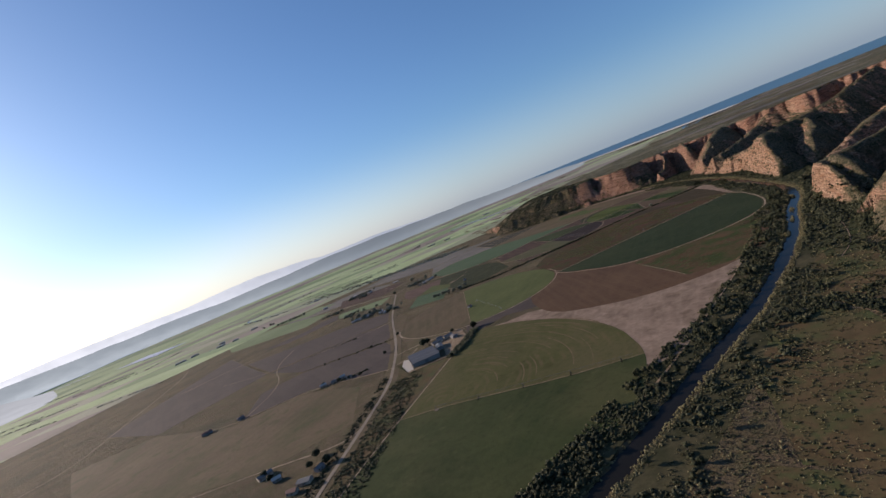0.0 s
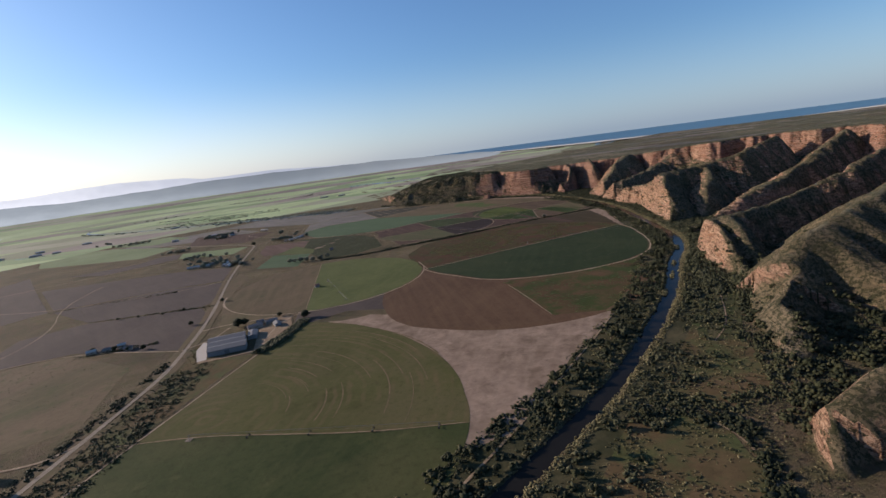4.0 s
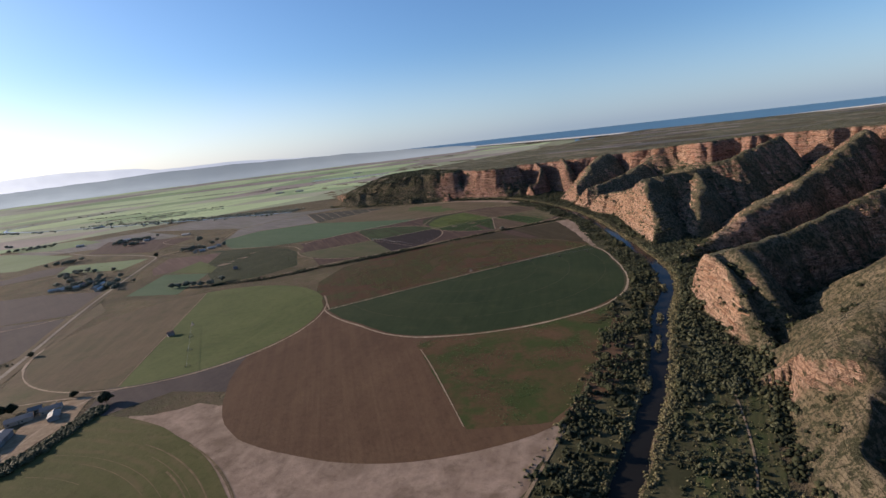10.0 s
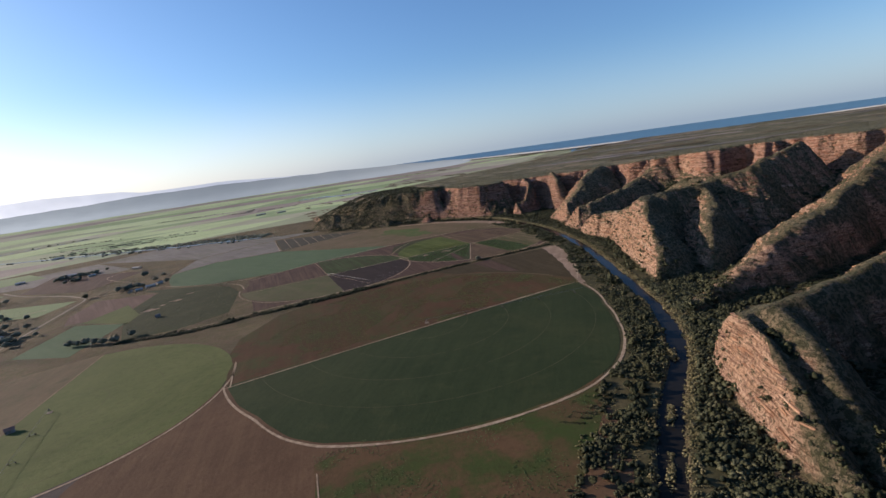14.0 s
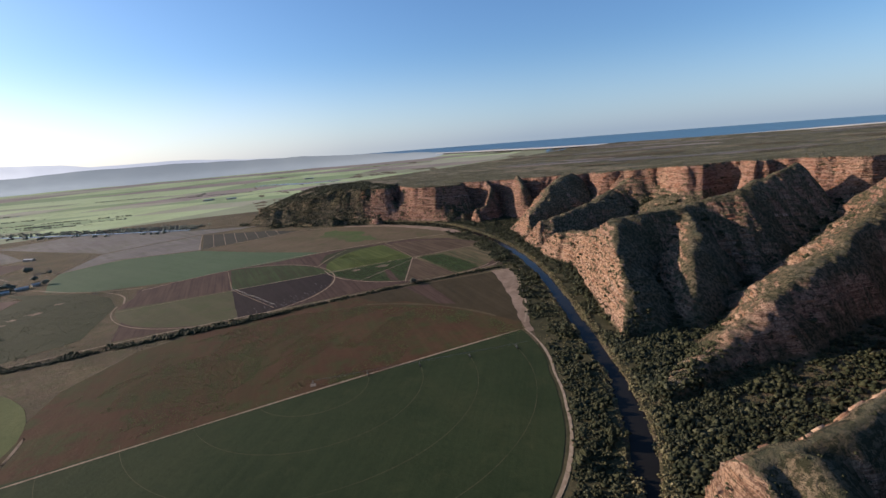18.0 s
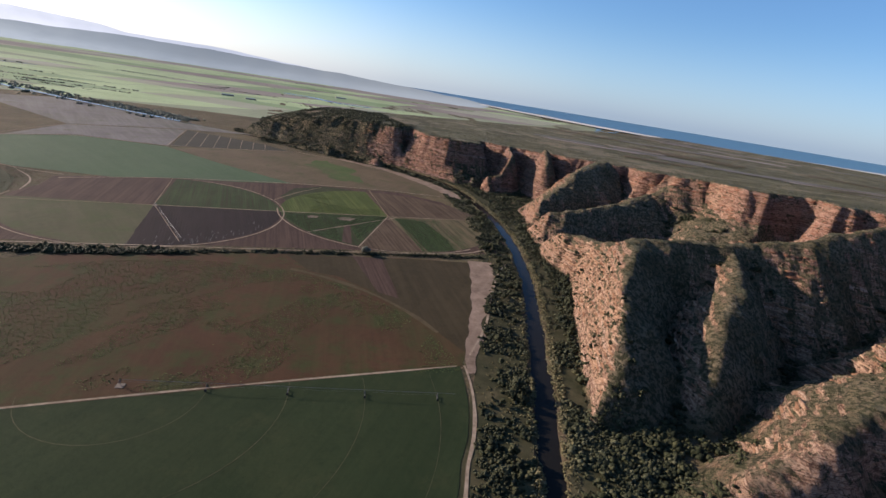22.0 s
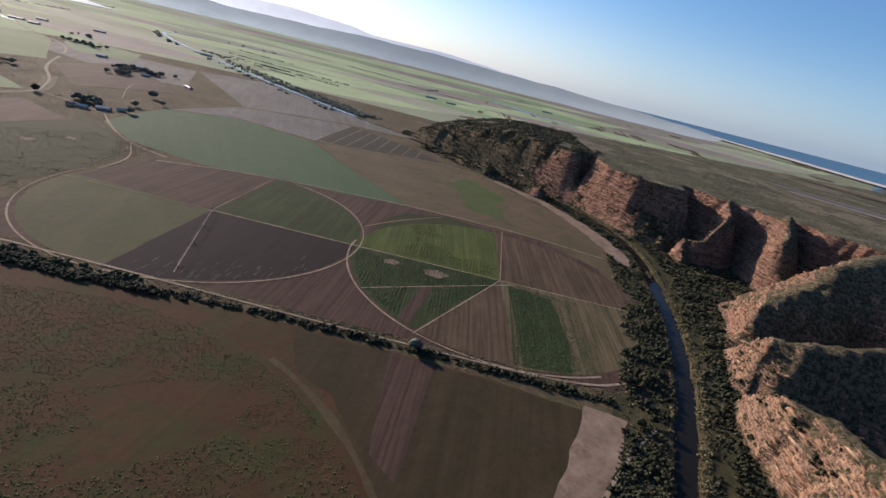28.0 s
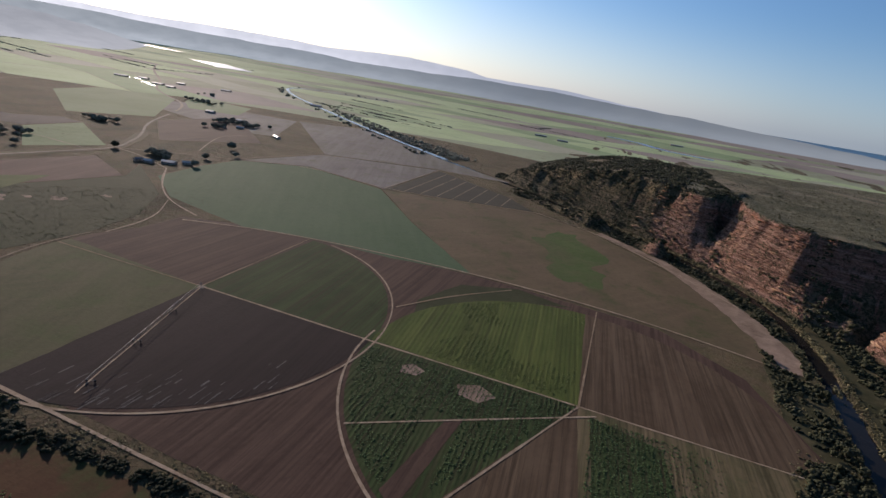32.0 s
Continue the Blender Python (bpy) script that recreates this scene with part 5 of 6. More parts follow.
# reed beds standing in the stream
for cx, cy, ln, wd, turn, sd in ((542, 546, 9, 2.2, 42, 161), (505, 512, 13, 1.6, 40, 162), (676, 700, 16, 1.8, 62, 163), (712, 772, 12, 1.6, 62, 164), (604, 600, 9, 1.5, 46, 165), (452, 470, 10, 1.4, 37, 166), (880, 1262, 12, 1.6, 88, 167)):
    u, v = np.random.RandomState(sd).normal(0, 0.45, (2, 170))
    ca, sa = math.cos(radians(turn)), math.sin(radians(turn))
    bushes("reed_bed", *grove(cx + u * ln * ca - v * wd * sa, cy + u * ln * sa + v * wd * ca, 0.5, 1.4, sd), M_REED, "dry reed bed standing in the river", "reeds", seed=sd, lobes=4, sink=-1.4, chips=True)
# felled brush lying in rows beside the round field, with pale rubble
for k in range(7):
    a, b = (486 + 6.4 * k, 576 + 2.6 * k), (497 + 6.2 * k, 566 + 2.0 * k)
    x, y = beside([a, b], -1.0, 1.0, 46, 170 + k)
    bushes("brush_row", *grove(x, y, 0.5, 1.3, 170 + k), M_LEAF_DARK, "row of felled brush beside the round field", "brush", seed=170 + k, lobes=3, chips=True, flat=0.5)
# growth round and over the plots on the flat
edge = [(282, 326), (301, 300), (320, 288), (318, 262), (300, 238), (262, 200), (200, 140)]
x, y = beside(edge, -16, -3, 420, 81)
bushes("plot_border", *grove(x, y, 0.9, 2.8, 82), M_LEAF_DARK, "dark bushes bordering a plot on the flat", seed=82, lobes=5)
x, y = beside([(276, 322), (300, 322), (326, 294), (362, 286), (408, 340), (428, 396)], -10, 6, 380, 83)
bushes("plot_border", *grove(x, y, 0.8, 2.6, 84), M_LEAF_OLIVE, "olive bushes bordering a plot on the flat", seed=84, lobes=5)
x, y = rs.uniform(-60, 640, 70000), rs.uniform(30, 620, 70000)
gap, side, _ = along(x, y, RIVER)
keep = (side < 0) & (gap > 24) & (gap < 130) & (height_at(x, y) < 1.8) & (fbm(x, y, 18, 3) > -0.3)
for m, word, part_of in ((M_REED, "dry brown", 0), (M_LEAF_OLIVE, "olive green", 1)):
    idx = np.where(keep)[0][part_of::2][:13000]
    bushes("rank_growth", x[idx], y[idx], 0.4 + 0.9 * rs.rand(len(idx)) ** 2, m, word + " rank growth over the river flat", "weeds", seed=85 + part_of, lobes=2, chips=True)

# woods in the side valleys, scrub on the slopes and on the plateau
x, y = rs.uniform(330, 1240, 90000), rs.uniform(150, 1780, 90000)
h, sl = height_at(x, y), slope_at(x, y)
gap, side, _ = along(x, y, RIVER)
right = side < 0
hollow = height_at(x, y - 14) + height_at(x, y + 14) + height_at(x - 14, y) + height_at(x + 14, y) - 4 * h
wood = right & (gap > 38) & (hollow > 3.0) & (h < 62) & (sl < 0.8) & (fbm(x, y, 40, 3) > -0.5)
wood |= right & (gap > 24) & (h < 9) & (y > 565) & (y < 1400) & (sl < 0.5)
wood |= right & (gap > 98) & (h < 10) & (y > 210) & (y < 566) & (sl < 0.5)
wood &= along(x, y, SPURS[10][0])[0] > 20
idx = np.where(wood)[0][:17000]
for part_of, m, word in ((0, M_LEAF_DARK, "dark"), (1, M_LEAF_DARK, "dark"), (2, M_LEAF_OLIVE, "olive")):
    some = idx[part_of::3]
    bushes("gully_wood", *grove(x[some], y[some], 1.4, 3.8, 6 + part_of), m, word + " thicket filling the side valleys", "wood", seed=41 + 100 * part_of, lobes=7, chips=True)
hx_, hy_ = rs.uniform(500, 860, 16000), rs.uniform(1560, 1900, 16000)
hgap, hside, _ = along(hx_, hy_, RIVER)
hill = (hside < 0) & (hgap > 14) & (slope_at(hx_, hy_) < 1.1) & (fbm(hx_, hy_, 45, 3) > -0.35) & ((hgap < 60) | (height_at(hx_, hy_) > 5))
for part_of, m, word in ((0, M_LEAF_DARK, "dark"), (1, M_LEAF_OLIVE, "olive")):
    some = np.where(hill)[0][part_of::2][:3000]
    bushes("hill_wood", *grove(hx_[some], hy_[some], 1.0, 3.2, 16 + part_of), m, word + " bushes covering the northern hill", "wood", seed=151 + part_of, lobes=4, chips=True)
foot = right & (gap > 36) & (h > 0.3) & (h < 14) & (sl < 0.75) & ~wood
idx = np.where(foot)[0][:4200]
bushes("foot_scrub", *grove(x[idx], y[idx], 1.2, 3.2, 7), M_LEAF_OLIVE, "olive scrub at the foot of the cliffs", "scrub", seed=42, lobes=6, chips=True)
bank = right & (h > 9) & (sl < 0.9) & (fbm(x, y, 22, 3) > -0.25) & ~wood & ((np.abs(y - 662) > 16) | (x < 700))
idx = np.where(bank)[0][:6500]
bushes("slope_scrub", *grove(x[idx], y[idx], 0.45, 1.35, 8), M_LEAF_OLIVE, "low olive scrub over the slopes", "scrub", seed=43, lobes=2, sink=0.3, chips=True)
fx_, fy_ = rs.uniform(430, 760, 30000), rs.uniform(400, 760, 30000)
fgap, fside, _ = along(fx_, fy_, RIVER)
wooded = (fside < 0) & (fgap > 13) & (fgap < 95) & (height_at(fx_, fy_) < 5) & (fbm(fx_, fy_, 24, 3) > -0.15) & ~inside(fx_, fy_, PLOT)
idx = np.where(wooded)[0][:2600]
for part_of, m, word in ((0, M_LEAF_OLIVE, "olive"), (1, M_LEAF_DARK, "dark green"), (2, M_LEAF_GREY, "grey-green")):
    some = idx[part_of::3]
    bushes("flat_wood", *grove(fx_[some], fy_[some], 1.0, 3.4, 15 + part_of), m, word + " bush wood between river and cliffs", "wood", seed=141 + part_of, lobes=6, chips=True)
flat = right & (gap > 30) & (h < 1.5) & (fbm(x, y, 50, 3) > -0.1)
idx = np.where(flat)[0][:2600]
bushes("flat_scrub", *grove(x[idx], y[idx], 0.6, 1.9, 9), M_LEAF_OLIVE, "scattered scrub on the river flat", "scrub", seed=44, lobes=3, chips=True)
px_, py_ = rs.uniform(600, 2300, 9000), rs.uniform(300, 2400, 9000)
pin = inside(px_, py_, PLATEAU) & (height_at(px_, py_) > 25)
bushes("plateau_scrub", px_[pin], py_[pin], 0.6 + 1.6 * rs.rand(pin.sum()) ** 2, M_LEAF_GREY, "low scrub scattered over the plateau", "scrub", seed=45, lobes=2, chips=True)

# a hedge of trees below the shed, and rough growth on the plain's edge
x, y = beside([(60, 588), (76, 606), (96, 634), (112, 664)], -5.0, 5.0, 520, 87)
bushes("shed_hedge", *grove(x, y, 1.4, 3.6, 88), M_LEAF_GREY, "dense tall hedge between shed and pasture", "hedge", seed=88, lobes=8, chips=True)
x, y = rs.uniform(-560, -20, 9000), rs.uniform(420, 1500, 9000)
keep = (fbm(x, y, 60, 4) > 0.12)
bushes("grazing_scrub", x[keep][:2600], y[keep][:2600], 0.3 + 0.6 * rs.rand(keep.sum())[:2600], M_LEAF_OLIVE, "low scrub scattered over the grazing land", "scrub", seed=89, lobes=2, chips=True)
for a_, b_, n_, sd_ in (((-130, 716), (-46, 706), 120, 90), ((-160, 884), (4, 828), 90, 91), ((-240, 1014), (-50, 980), 60, 92)):
    x, y = beside([a_, b_], -4, 4, n_, sd_)
    bushes("field_border", *grove(x, y, 0.7, 2.2, sd_), M_LEAF_OLIVE, "ragged bushes along a field border", "hedge", seed=sd_, lobes=4)

# ledges of harder stone that stand out of the cliffs, one above another
stone_x, stone_y = np.meshgrid(np.arange(400, 1215, 3.0), np.arange(300, 1700, 3.0))
hz = height_at(stone_x, stone_y)
sx_, sy_ = np.gradient(hz, axis=1) / 3.0, np.gradient(hz, axis=0) / 3.0
grade = np.hypot(sx_, sy_)
level = (hz + 5 * fbm(stone_x, stone_y, 120, 4)) / 4.2
turned = (0.6 * sy_ - 0.8 * sx_) / np.maximum(grade, 0.1)
rows_ok = fbm(np.floor(level) * 41.0, stone_y * 0.3 + stone_x * 0.3, 30, 3) > -0.35
face = (grade > 1.1) & ((stone_x > 800) | (stone_y > 482)) & (turned < 0.15) & (hz > 7) & (stone_y < 1600) & rows_ok
cross = np.zeros(hz.shape, bool)
cross[:, :-1] |= np.floor(level[:, :-1]) != np.floor(level[:, 1:])
cross[:-1] |= np.floor(level[:-1]) != np.floor(level[1:])
jj, ii = np.where(face & cross)
rl = np.random.RandomState(19)
pick = rl.rand(len(ii)) < 0.45
jj, ii = jj[pick], ii[pick]
n_l = len(ii)
gxn, gyn = sx_[jj, ii] / grade[jj, ii], sy_[jj, ii] / grade[jj, ii]
half = np.stack([2.0 + 4.5 * rl.rand(n_l) ** 2, 0.85 + 0.7 * rl.rand(n_l), 0.22 + 0.4 * rl.rand(n_l)], 1)
corner = np.array([(a, b, c) for c in (-1, 1) for b in (-1, 1) for a in (-1, 1)], float)
v = corner[None] * half[:, None, :] * (0.75 + 0.5 * rl.rand(n_l, 8, 3))
v[:, 4:, 2] += 0.3 * (rl.rand(n_l, 4) - 0.5)
lx_, ly_ = stone_x[jj, ii] + rl.normal(0, 0.5, n_l), stone_y[jj, ii] + rl.normal(0, 0.5, n_l)
lift_ = height_at(lx_, ly_)
lx_, ly_ = lx_ + 0.5 * gxn, ly_ + 0.5 * gyn
P = np.stack([lx_[:, None] - gyn[:, None] * v[..., 0] + gxn[:, None] * v[..., 1], ly_[:, None] + gxn[:, None] * v[..., 0] + gyn[:, None] * v[..., 1], lift_[:, None] + v[..., 2]], -1)
box_f = np.array([(0, 2, 3, 1), (4, 5, 7, 6), (0, 1, 5, 4), (2, 6, 7, 3), (0, 4, 6, 2), (1, 3, 7, 5)])
# those on the noses nearest the river bend are pieces of their own
close = np.where((lx_ > 430) & (lx_ < 640) & (ly_ > 330) & (ly_ < 580))[0][:300]
for i in close:
    piece = bpy.data.meshes.new("rock_ledge")
    piece.from_pydata(P[i].tolist(), [], box_f.tolist())
    piece.materials.append(M_ROCK_PIECE)
    stone_ob = new("rock_ledge", piece)
    stone_ob.parent = ground
rest = np.setdiff1d(np.arange(n_l), close)
P, n_l = P[rest], len(rest)
f = (box_f[None] + (np.arange(n_l) * 8)[:, None, None]).reshape(-1, 4)
me = bpy.data.meshes.new("rock_ledges")
me.vertices.add(n_l * 8)
me.vertices.foreach_set("co", P.ravel())
me.loops.add(f.size)
me.loops.foreach_set("vertex_index", f.ravel())
me.polygons.add(len(f))
me.polygons.foreach_set("loop_start", np.arange(0, f.size, 4))
me.update(calc_edges=True)
me.materials.append(M_ROCK)
tagged(new("rock_ledges", me), "banded sandstone ledges standing out of the cliffs", "rock ledges", kind="stuff")

# tufts in the stubble and leafy rows in the crops
x, y = rs.uniform(300, 680, 90000), rs.uniform(790, 990, 90000)
keep = (np.hypot(x - CG[0], y - CG[1]) < 186) & (y > CG[1] + 4) & (fbm(0.7 * x - 0.7 * y, 0.25 * (x + y), 26, 4) + 0.6 * fbm(x, y, 90, 2) > -0.1)
bushes("weed_tufts", x[keep][:30000], y[keep][:30000], 0.3 + 0.5 * rs.rand(keep.sum())[:30000], M_TUFT, "green weed tufts in the stubble", "weeds", seed=46, lobes=1, chips=True, flat=0.4)
x, y = rs.uniform(350, 540, 11000), rs.uniform(480, 630, 11000)
keep = (np.hypot(x - C3[0], y - C3[1]) < 158) & (np.hypot(x - CG[0], y - CG[1]) > 194) & (x > 350) & (fbm(x, y, 30, 4) > 0.0)
bushes("weed_tufts", x[keep], y[keep], 0.35 + 0.5 * rs.rand(keep.sum()), M_CROP, "green weed tufts on the brown field", "weeds", seed=47, lobes=1, chips=True, flat=0.4)
x = 578 + 2.6 * np.floor(rs.rand(16000) * 50) + rs.normal(0, 0.35, 16000)
y = rs.uniform(1020, 1145, 16000)
a = np.degrees(np.arctan2(y - CH[1], x - CH[0])) % 360
keep = (np.hypot(x - CH[0], y - CH[1]) < 128) & (a > 184) & (a < 240) & ~((x > 634) & (x < 652) & (y < 1096)) & (fbm(x, y, 26, 3) > -0.35)
bushes("crop_rows", x[keep], y[keep], 0.5 + 0.45 * rs.rand(keep.sum()), M_CROP, "leafy green crop in rows", "crop", seed=48, lobes=1, chips=True, flat=0.4)
x = 578 + 3.2 * np.floor(rs.rand(16000) * 42) + rs.normal(0, 0.5, 16000)
y = rs.uniform(1145, 1275, 16000)
keep = (np.hypot(x - CH[0], y - CH[1]) < 128) & (x < 704) & (fbm(x, y, 40, 3) > -0.2)
bushes("crop_rows", x[keep][:6000], y[keep][:6000], 0.45 + 0.4 * rs.rand(keep.sum())[:6000], M_LIMELEAF, "bright green crop in rows", "crop", seed=49, lobes=1, chips=True, flat=0.4)
x = 716 + 2.6 * np.floor(rs.rand(9000) * 26) + rs.normal(0, 0.35, 9000)
y = rs.uniform(1014, 1136, 9000)
keep = (np.hypot(x - CH[0], y - CH[1]) < 128) & (x < 752 + 34 * rs.rand(9000) ** 2 + 12 * fbm(x, y, 18, 3))
bushes("crop_rows", x[keep], y[keep], 0.5 + 0.5 * rs.rand(keep.sum()), M_CROP, "dense green crop in rows", "crop", seed=50, lobes=1, chips=True, flat=0.4)

# hedge between the fields, and the growth along the road
HEDGE = [(176, 1012), (253, 984), (335, 988), (442, 988), (550, 1000), (655, 1001), (780, 1000)]
x, y = beside(HEDGE, -3.0, 3.0, 1000, 51)
bushes("hedge", *grove(x, y, 0.8, 2.6, 10), M_LEAF_DARK, "ragged dark hedge between the fields", "hedge", seed=51, lobes=6, chips=True)
x, y = beside(HEDGE, -2, 12, 900, 52, y0=0)
keep = (x < 480) & (fbm(x, y, 30, 2) > -0.3)
bushes("hedge", *grove(x[keep], y[keep], 0.9, 2.8, 11), M_LEAF_OLIVE, "overgrown strip along the hedge", "hedge", seed=52, lobes=6, chips=True)
x, y = beside(HEDGE, 3, 12, 2200, 56)
keep = fbm(x, y, 25, 2) > -0.35
bushes("hedge_grass", *grove(x[keep], y[keep], 0.3, 1.0, 57), M_REED, "tall yellow grass beside the hedge", "grass", seed=57, lobes=3, chips=True, flat=0.6)
x, y = beside([p for p in ROAD if p[1] < 600], -44, -6, 1500, 53)
bushes("roadside_scrub", *grove(x, y, 0.5, 1.9, 12), M_LEAF_OLIVE, "scrub between road and field", "scrub", seed=53, lobes=4, chips=True)
x, y = beside([p for p in ROAD if p[1] < 660], -46, -5, 2600, 58)
keep = ~inside(x, y, [(4, 600), (66, 596), (100, 690), (72, 700), (0, 664)])
bushes("roadside_scrub", *grove(x[keep], y[keep], 0.3, 1.2, 59), M_LEAF_GREY, "grey brown growth between road and field", "scrub", seed=59, lobes=3, chips=True)
x, y = beside([p for p in ROAD if p[1] < 640], 5, 16, 500, 54)
bushes("roadside_scrub", *grove(x, y, 0.8, 2.6, 13), M_LEAF_DARK, "dark scrub along the road ditch", "scrub", seed=54, lobes=4)
x, y = rs.uniform(165, 312, 4200), rs.uniform(1015, 1290, 4200)
keep = (x - 160) * 1.1 > y - 1190
x, y = x[keep], y[keep]
bushes("plot_scrub", *grove(x, y, 0.25, 0.9, 14), M_LEAF_GREY, "scrub on the weed-grown plot", "scrub", seed=55, lobes=3, chips=True, flat=0.45)


def far_bushes(x, y, size, material, label, seed):
    """Growth along far field edges and the far river, paled for haze, drawn in with the land it stands on."""
    r = np.random.RandomState(seed)
    x, y = np.repeat(x, 3) + r.normal(0, 4, 3 * len(x)), np.repeat(y, 3) + r.normal(0, 4, 3 * len(y))
    rad = size * (0.5 + r.rand(len(x)))
    X, Y, Z = draw_in(x, y, 0.5 + rad * 0.4)
    me = lumps_mesh("far_growth", np.stack([X, Y, Z], -1), rad, material, seed, 0.7, True)
    return tagged(new("far_growth", me), label, "hedges", kind="stuff")


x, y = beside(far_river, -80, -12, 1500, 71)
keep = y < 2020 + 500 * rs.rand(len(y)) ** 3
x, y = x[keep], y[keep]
far_bushes(x, y, 3.0, M_LEAF_FAR, "growth along the far river, paled by haze", 72)
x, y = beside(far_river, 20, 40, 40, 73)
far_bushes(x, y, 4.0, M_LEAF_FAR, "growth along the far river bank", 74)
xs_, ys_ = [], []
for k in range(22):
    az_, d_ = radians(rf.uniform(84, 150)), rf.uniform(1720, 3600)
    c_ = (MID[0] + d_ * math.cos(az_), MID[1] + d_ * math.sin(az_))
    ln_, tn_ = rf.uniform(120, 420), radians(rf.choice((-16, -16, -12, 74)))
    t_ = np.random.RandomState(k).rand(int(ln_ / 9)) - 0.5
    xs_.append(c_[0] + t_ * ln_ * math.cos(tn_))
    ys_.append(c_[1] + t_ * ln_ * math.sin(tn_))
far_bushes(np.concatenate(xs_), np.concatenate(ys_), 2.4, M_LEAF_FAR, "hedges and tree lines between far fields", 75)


# ---------------------------------------------------------------- trees
def part(name, bm, material, parent, label=""):
    me = bpy.data.meshes.new(name)
    if isinstance(bm, bpy.types.Mesh):
        me = bm
    else:
        bm.to_mesh(me)
        bm.free()
        me.materials.append(material)
    ob = new(name, me)
    ob.parent = parent
    return tagged(ob, label)


def thing(name, m, label, category, group=""):
    ob = new(name)
    ob.matrix_world = m
    return tagged(ob, label, category, group)


def limb(bm, a, b, ra, rb, sides=6):
    a, b = Vector(a), Vector(b)
    q = (b - a).to_track_quat("Z", "Y").to_matrix()
    rings = [[bm.verts.new(p + q @ Vector((r * math.cos(6.2832 * i / sides), r * math.sin(6.2832 * i / sides), 0))) for i in range(sides)] for p, r in ((a, ra), (b, rb))]
    for i in range(sides):
        j = (i + 1) % sides
        bm.faces.new((rings[0][i], rings[0][j], rings[1][j], rings[1][i]))
    bm.faces.new(rings[1])


def make_tree(name, tall, wide, material, label, seed, clumps=150):
    """A tapered trunk with limbs, and a ragged crown of many leaf clumps."""
    r = random.Random(seed)
    t = thing(name, Matrix(), label, "tree")
    bm = bmesh.new()
    fork = tall * 0.32
    limb(bm, (0, 0, -0.5), (0.1, 0.05, fork), tall * 0.035, tall * 0.024)
    tips = []
    for i in range(6):
        a = i * 1.047 + r.uniform(-0.4, 0.4)
        tip = (math.cos(a) * wide * r.uniform(0.4, 0.75), math.sin(a) * wide * r.uniform(0.4, 0.75), tall * r.uniform(0.5, 0.86))
        limb(bm, (0.1, 0.05, fork * 0.92), tip, tall * 0.018, tall * 0.005)
        tips.append(tip)
    part("trunk", bm, M_BARK, t)
    cs, rr = [], []
    for i in range(clumps):
        a, up = r.uniform(0, 6.283), r.uniform(-1, 1)
        out = (1 - up * up) ** 0.5 * r.uniform(0.45, 1.0) * (0.85 + 0.3 * math.sin(3 * a + seed))
        cs.append((math.cos(a) * out * wide * 0.86, math.sin(a) * out * wide * 0.86, tall * (0.60 + 0.30 * up * r.uniform(0.6, 1.0))))
        rr.append(wide * r.uniform(0.17, 0.33))
    part("crown", lumps_mesh("crown", cs, rr, material, seed, 0.8, True), None, t)
    return t


TREES = [make_tree("riverside_tree", 8.5, 3.6, M_LEAF_OLIVE, "olive-green riverside tree with a ragged crown", 1),
         make_tree("riverside_tree", 7.0, 3.4, M_LEAF_DARK, "dense dark green riverside tree", 2),
         make_tree("riverside_tree", 9.5, 3.8, M_LEAF_GREY, "grey-green willow beside the river", 3),
         make_tree("shade_tree", 9.5, 5.6, M_LEAF_DARK, "broad dark shade tree standing in the open", 4, 190),
         make_tree("shade_tree", 9.5, 6.0, M_LEAF_FAR, "broad shade tree near farm buildings, greyed by haze", 6, 190)]


def plant(kind, x, y, scale, group):
    m = pose(x, y, float(height_at(x, y)), 0, 0, rt.uniform(0, 360)) @ Matrix.Scale(scale, 4)
    t = copy_thing(TREES[kind], m)
    t.matrix_world = m
    t["group"] = group
    return t


rt = random.Random(5)
x, y = beside(reach, 11, 40, 205, 61)
x, y = patchy(x, y, 30, -9)
for a, b in zip(x, y):
    plant(rt.choice((0, 0, 1, 2)), a, b, rt.uniform(0.5, 1.0), "riverside trees")
x, y = beside(reach, -13, -44, 88, 62)
for a, b in zip(x, y):
    plant(rt.choice((0, 1, 2, 2)), a, b, rt.uniform(0.4, 0.75), "riverside trees")
def farm_trees(*spots):
    for a, b, s in spots:
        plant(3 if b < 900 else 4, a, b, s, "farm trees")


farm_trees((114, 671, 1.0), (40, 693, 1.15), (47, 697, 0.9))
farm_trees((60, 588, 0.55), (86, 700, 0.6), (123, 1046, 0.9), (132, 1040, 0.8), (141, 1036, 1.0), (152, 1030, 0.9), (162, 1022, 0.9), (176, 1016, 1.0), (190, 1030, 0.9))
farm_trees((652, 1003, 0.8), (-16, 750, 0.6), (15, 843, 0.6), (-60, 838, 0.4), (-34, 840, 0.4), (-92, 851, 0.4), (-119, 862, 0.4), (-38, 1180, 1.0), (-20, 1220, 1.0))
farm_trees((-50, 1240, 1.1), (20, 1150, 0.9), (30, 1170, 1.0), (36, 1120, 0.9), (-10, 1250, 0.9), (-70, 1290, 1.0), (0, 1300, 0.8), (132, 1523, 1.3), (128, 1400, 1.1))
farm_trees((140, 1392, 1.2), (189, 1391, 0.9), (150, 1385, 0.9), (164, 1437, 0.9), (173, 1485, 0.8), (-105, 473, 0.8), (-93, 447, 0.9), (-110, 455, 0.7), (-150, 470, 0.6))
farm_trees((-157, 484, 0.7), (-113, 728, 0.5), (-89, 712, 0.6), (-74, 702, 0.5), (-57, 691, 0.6))
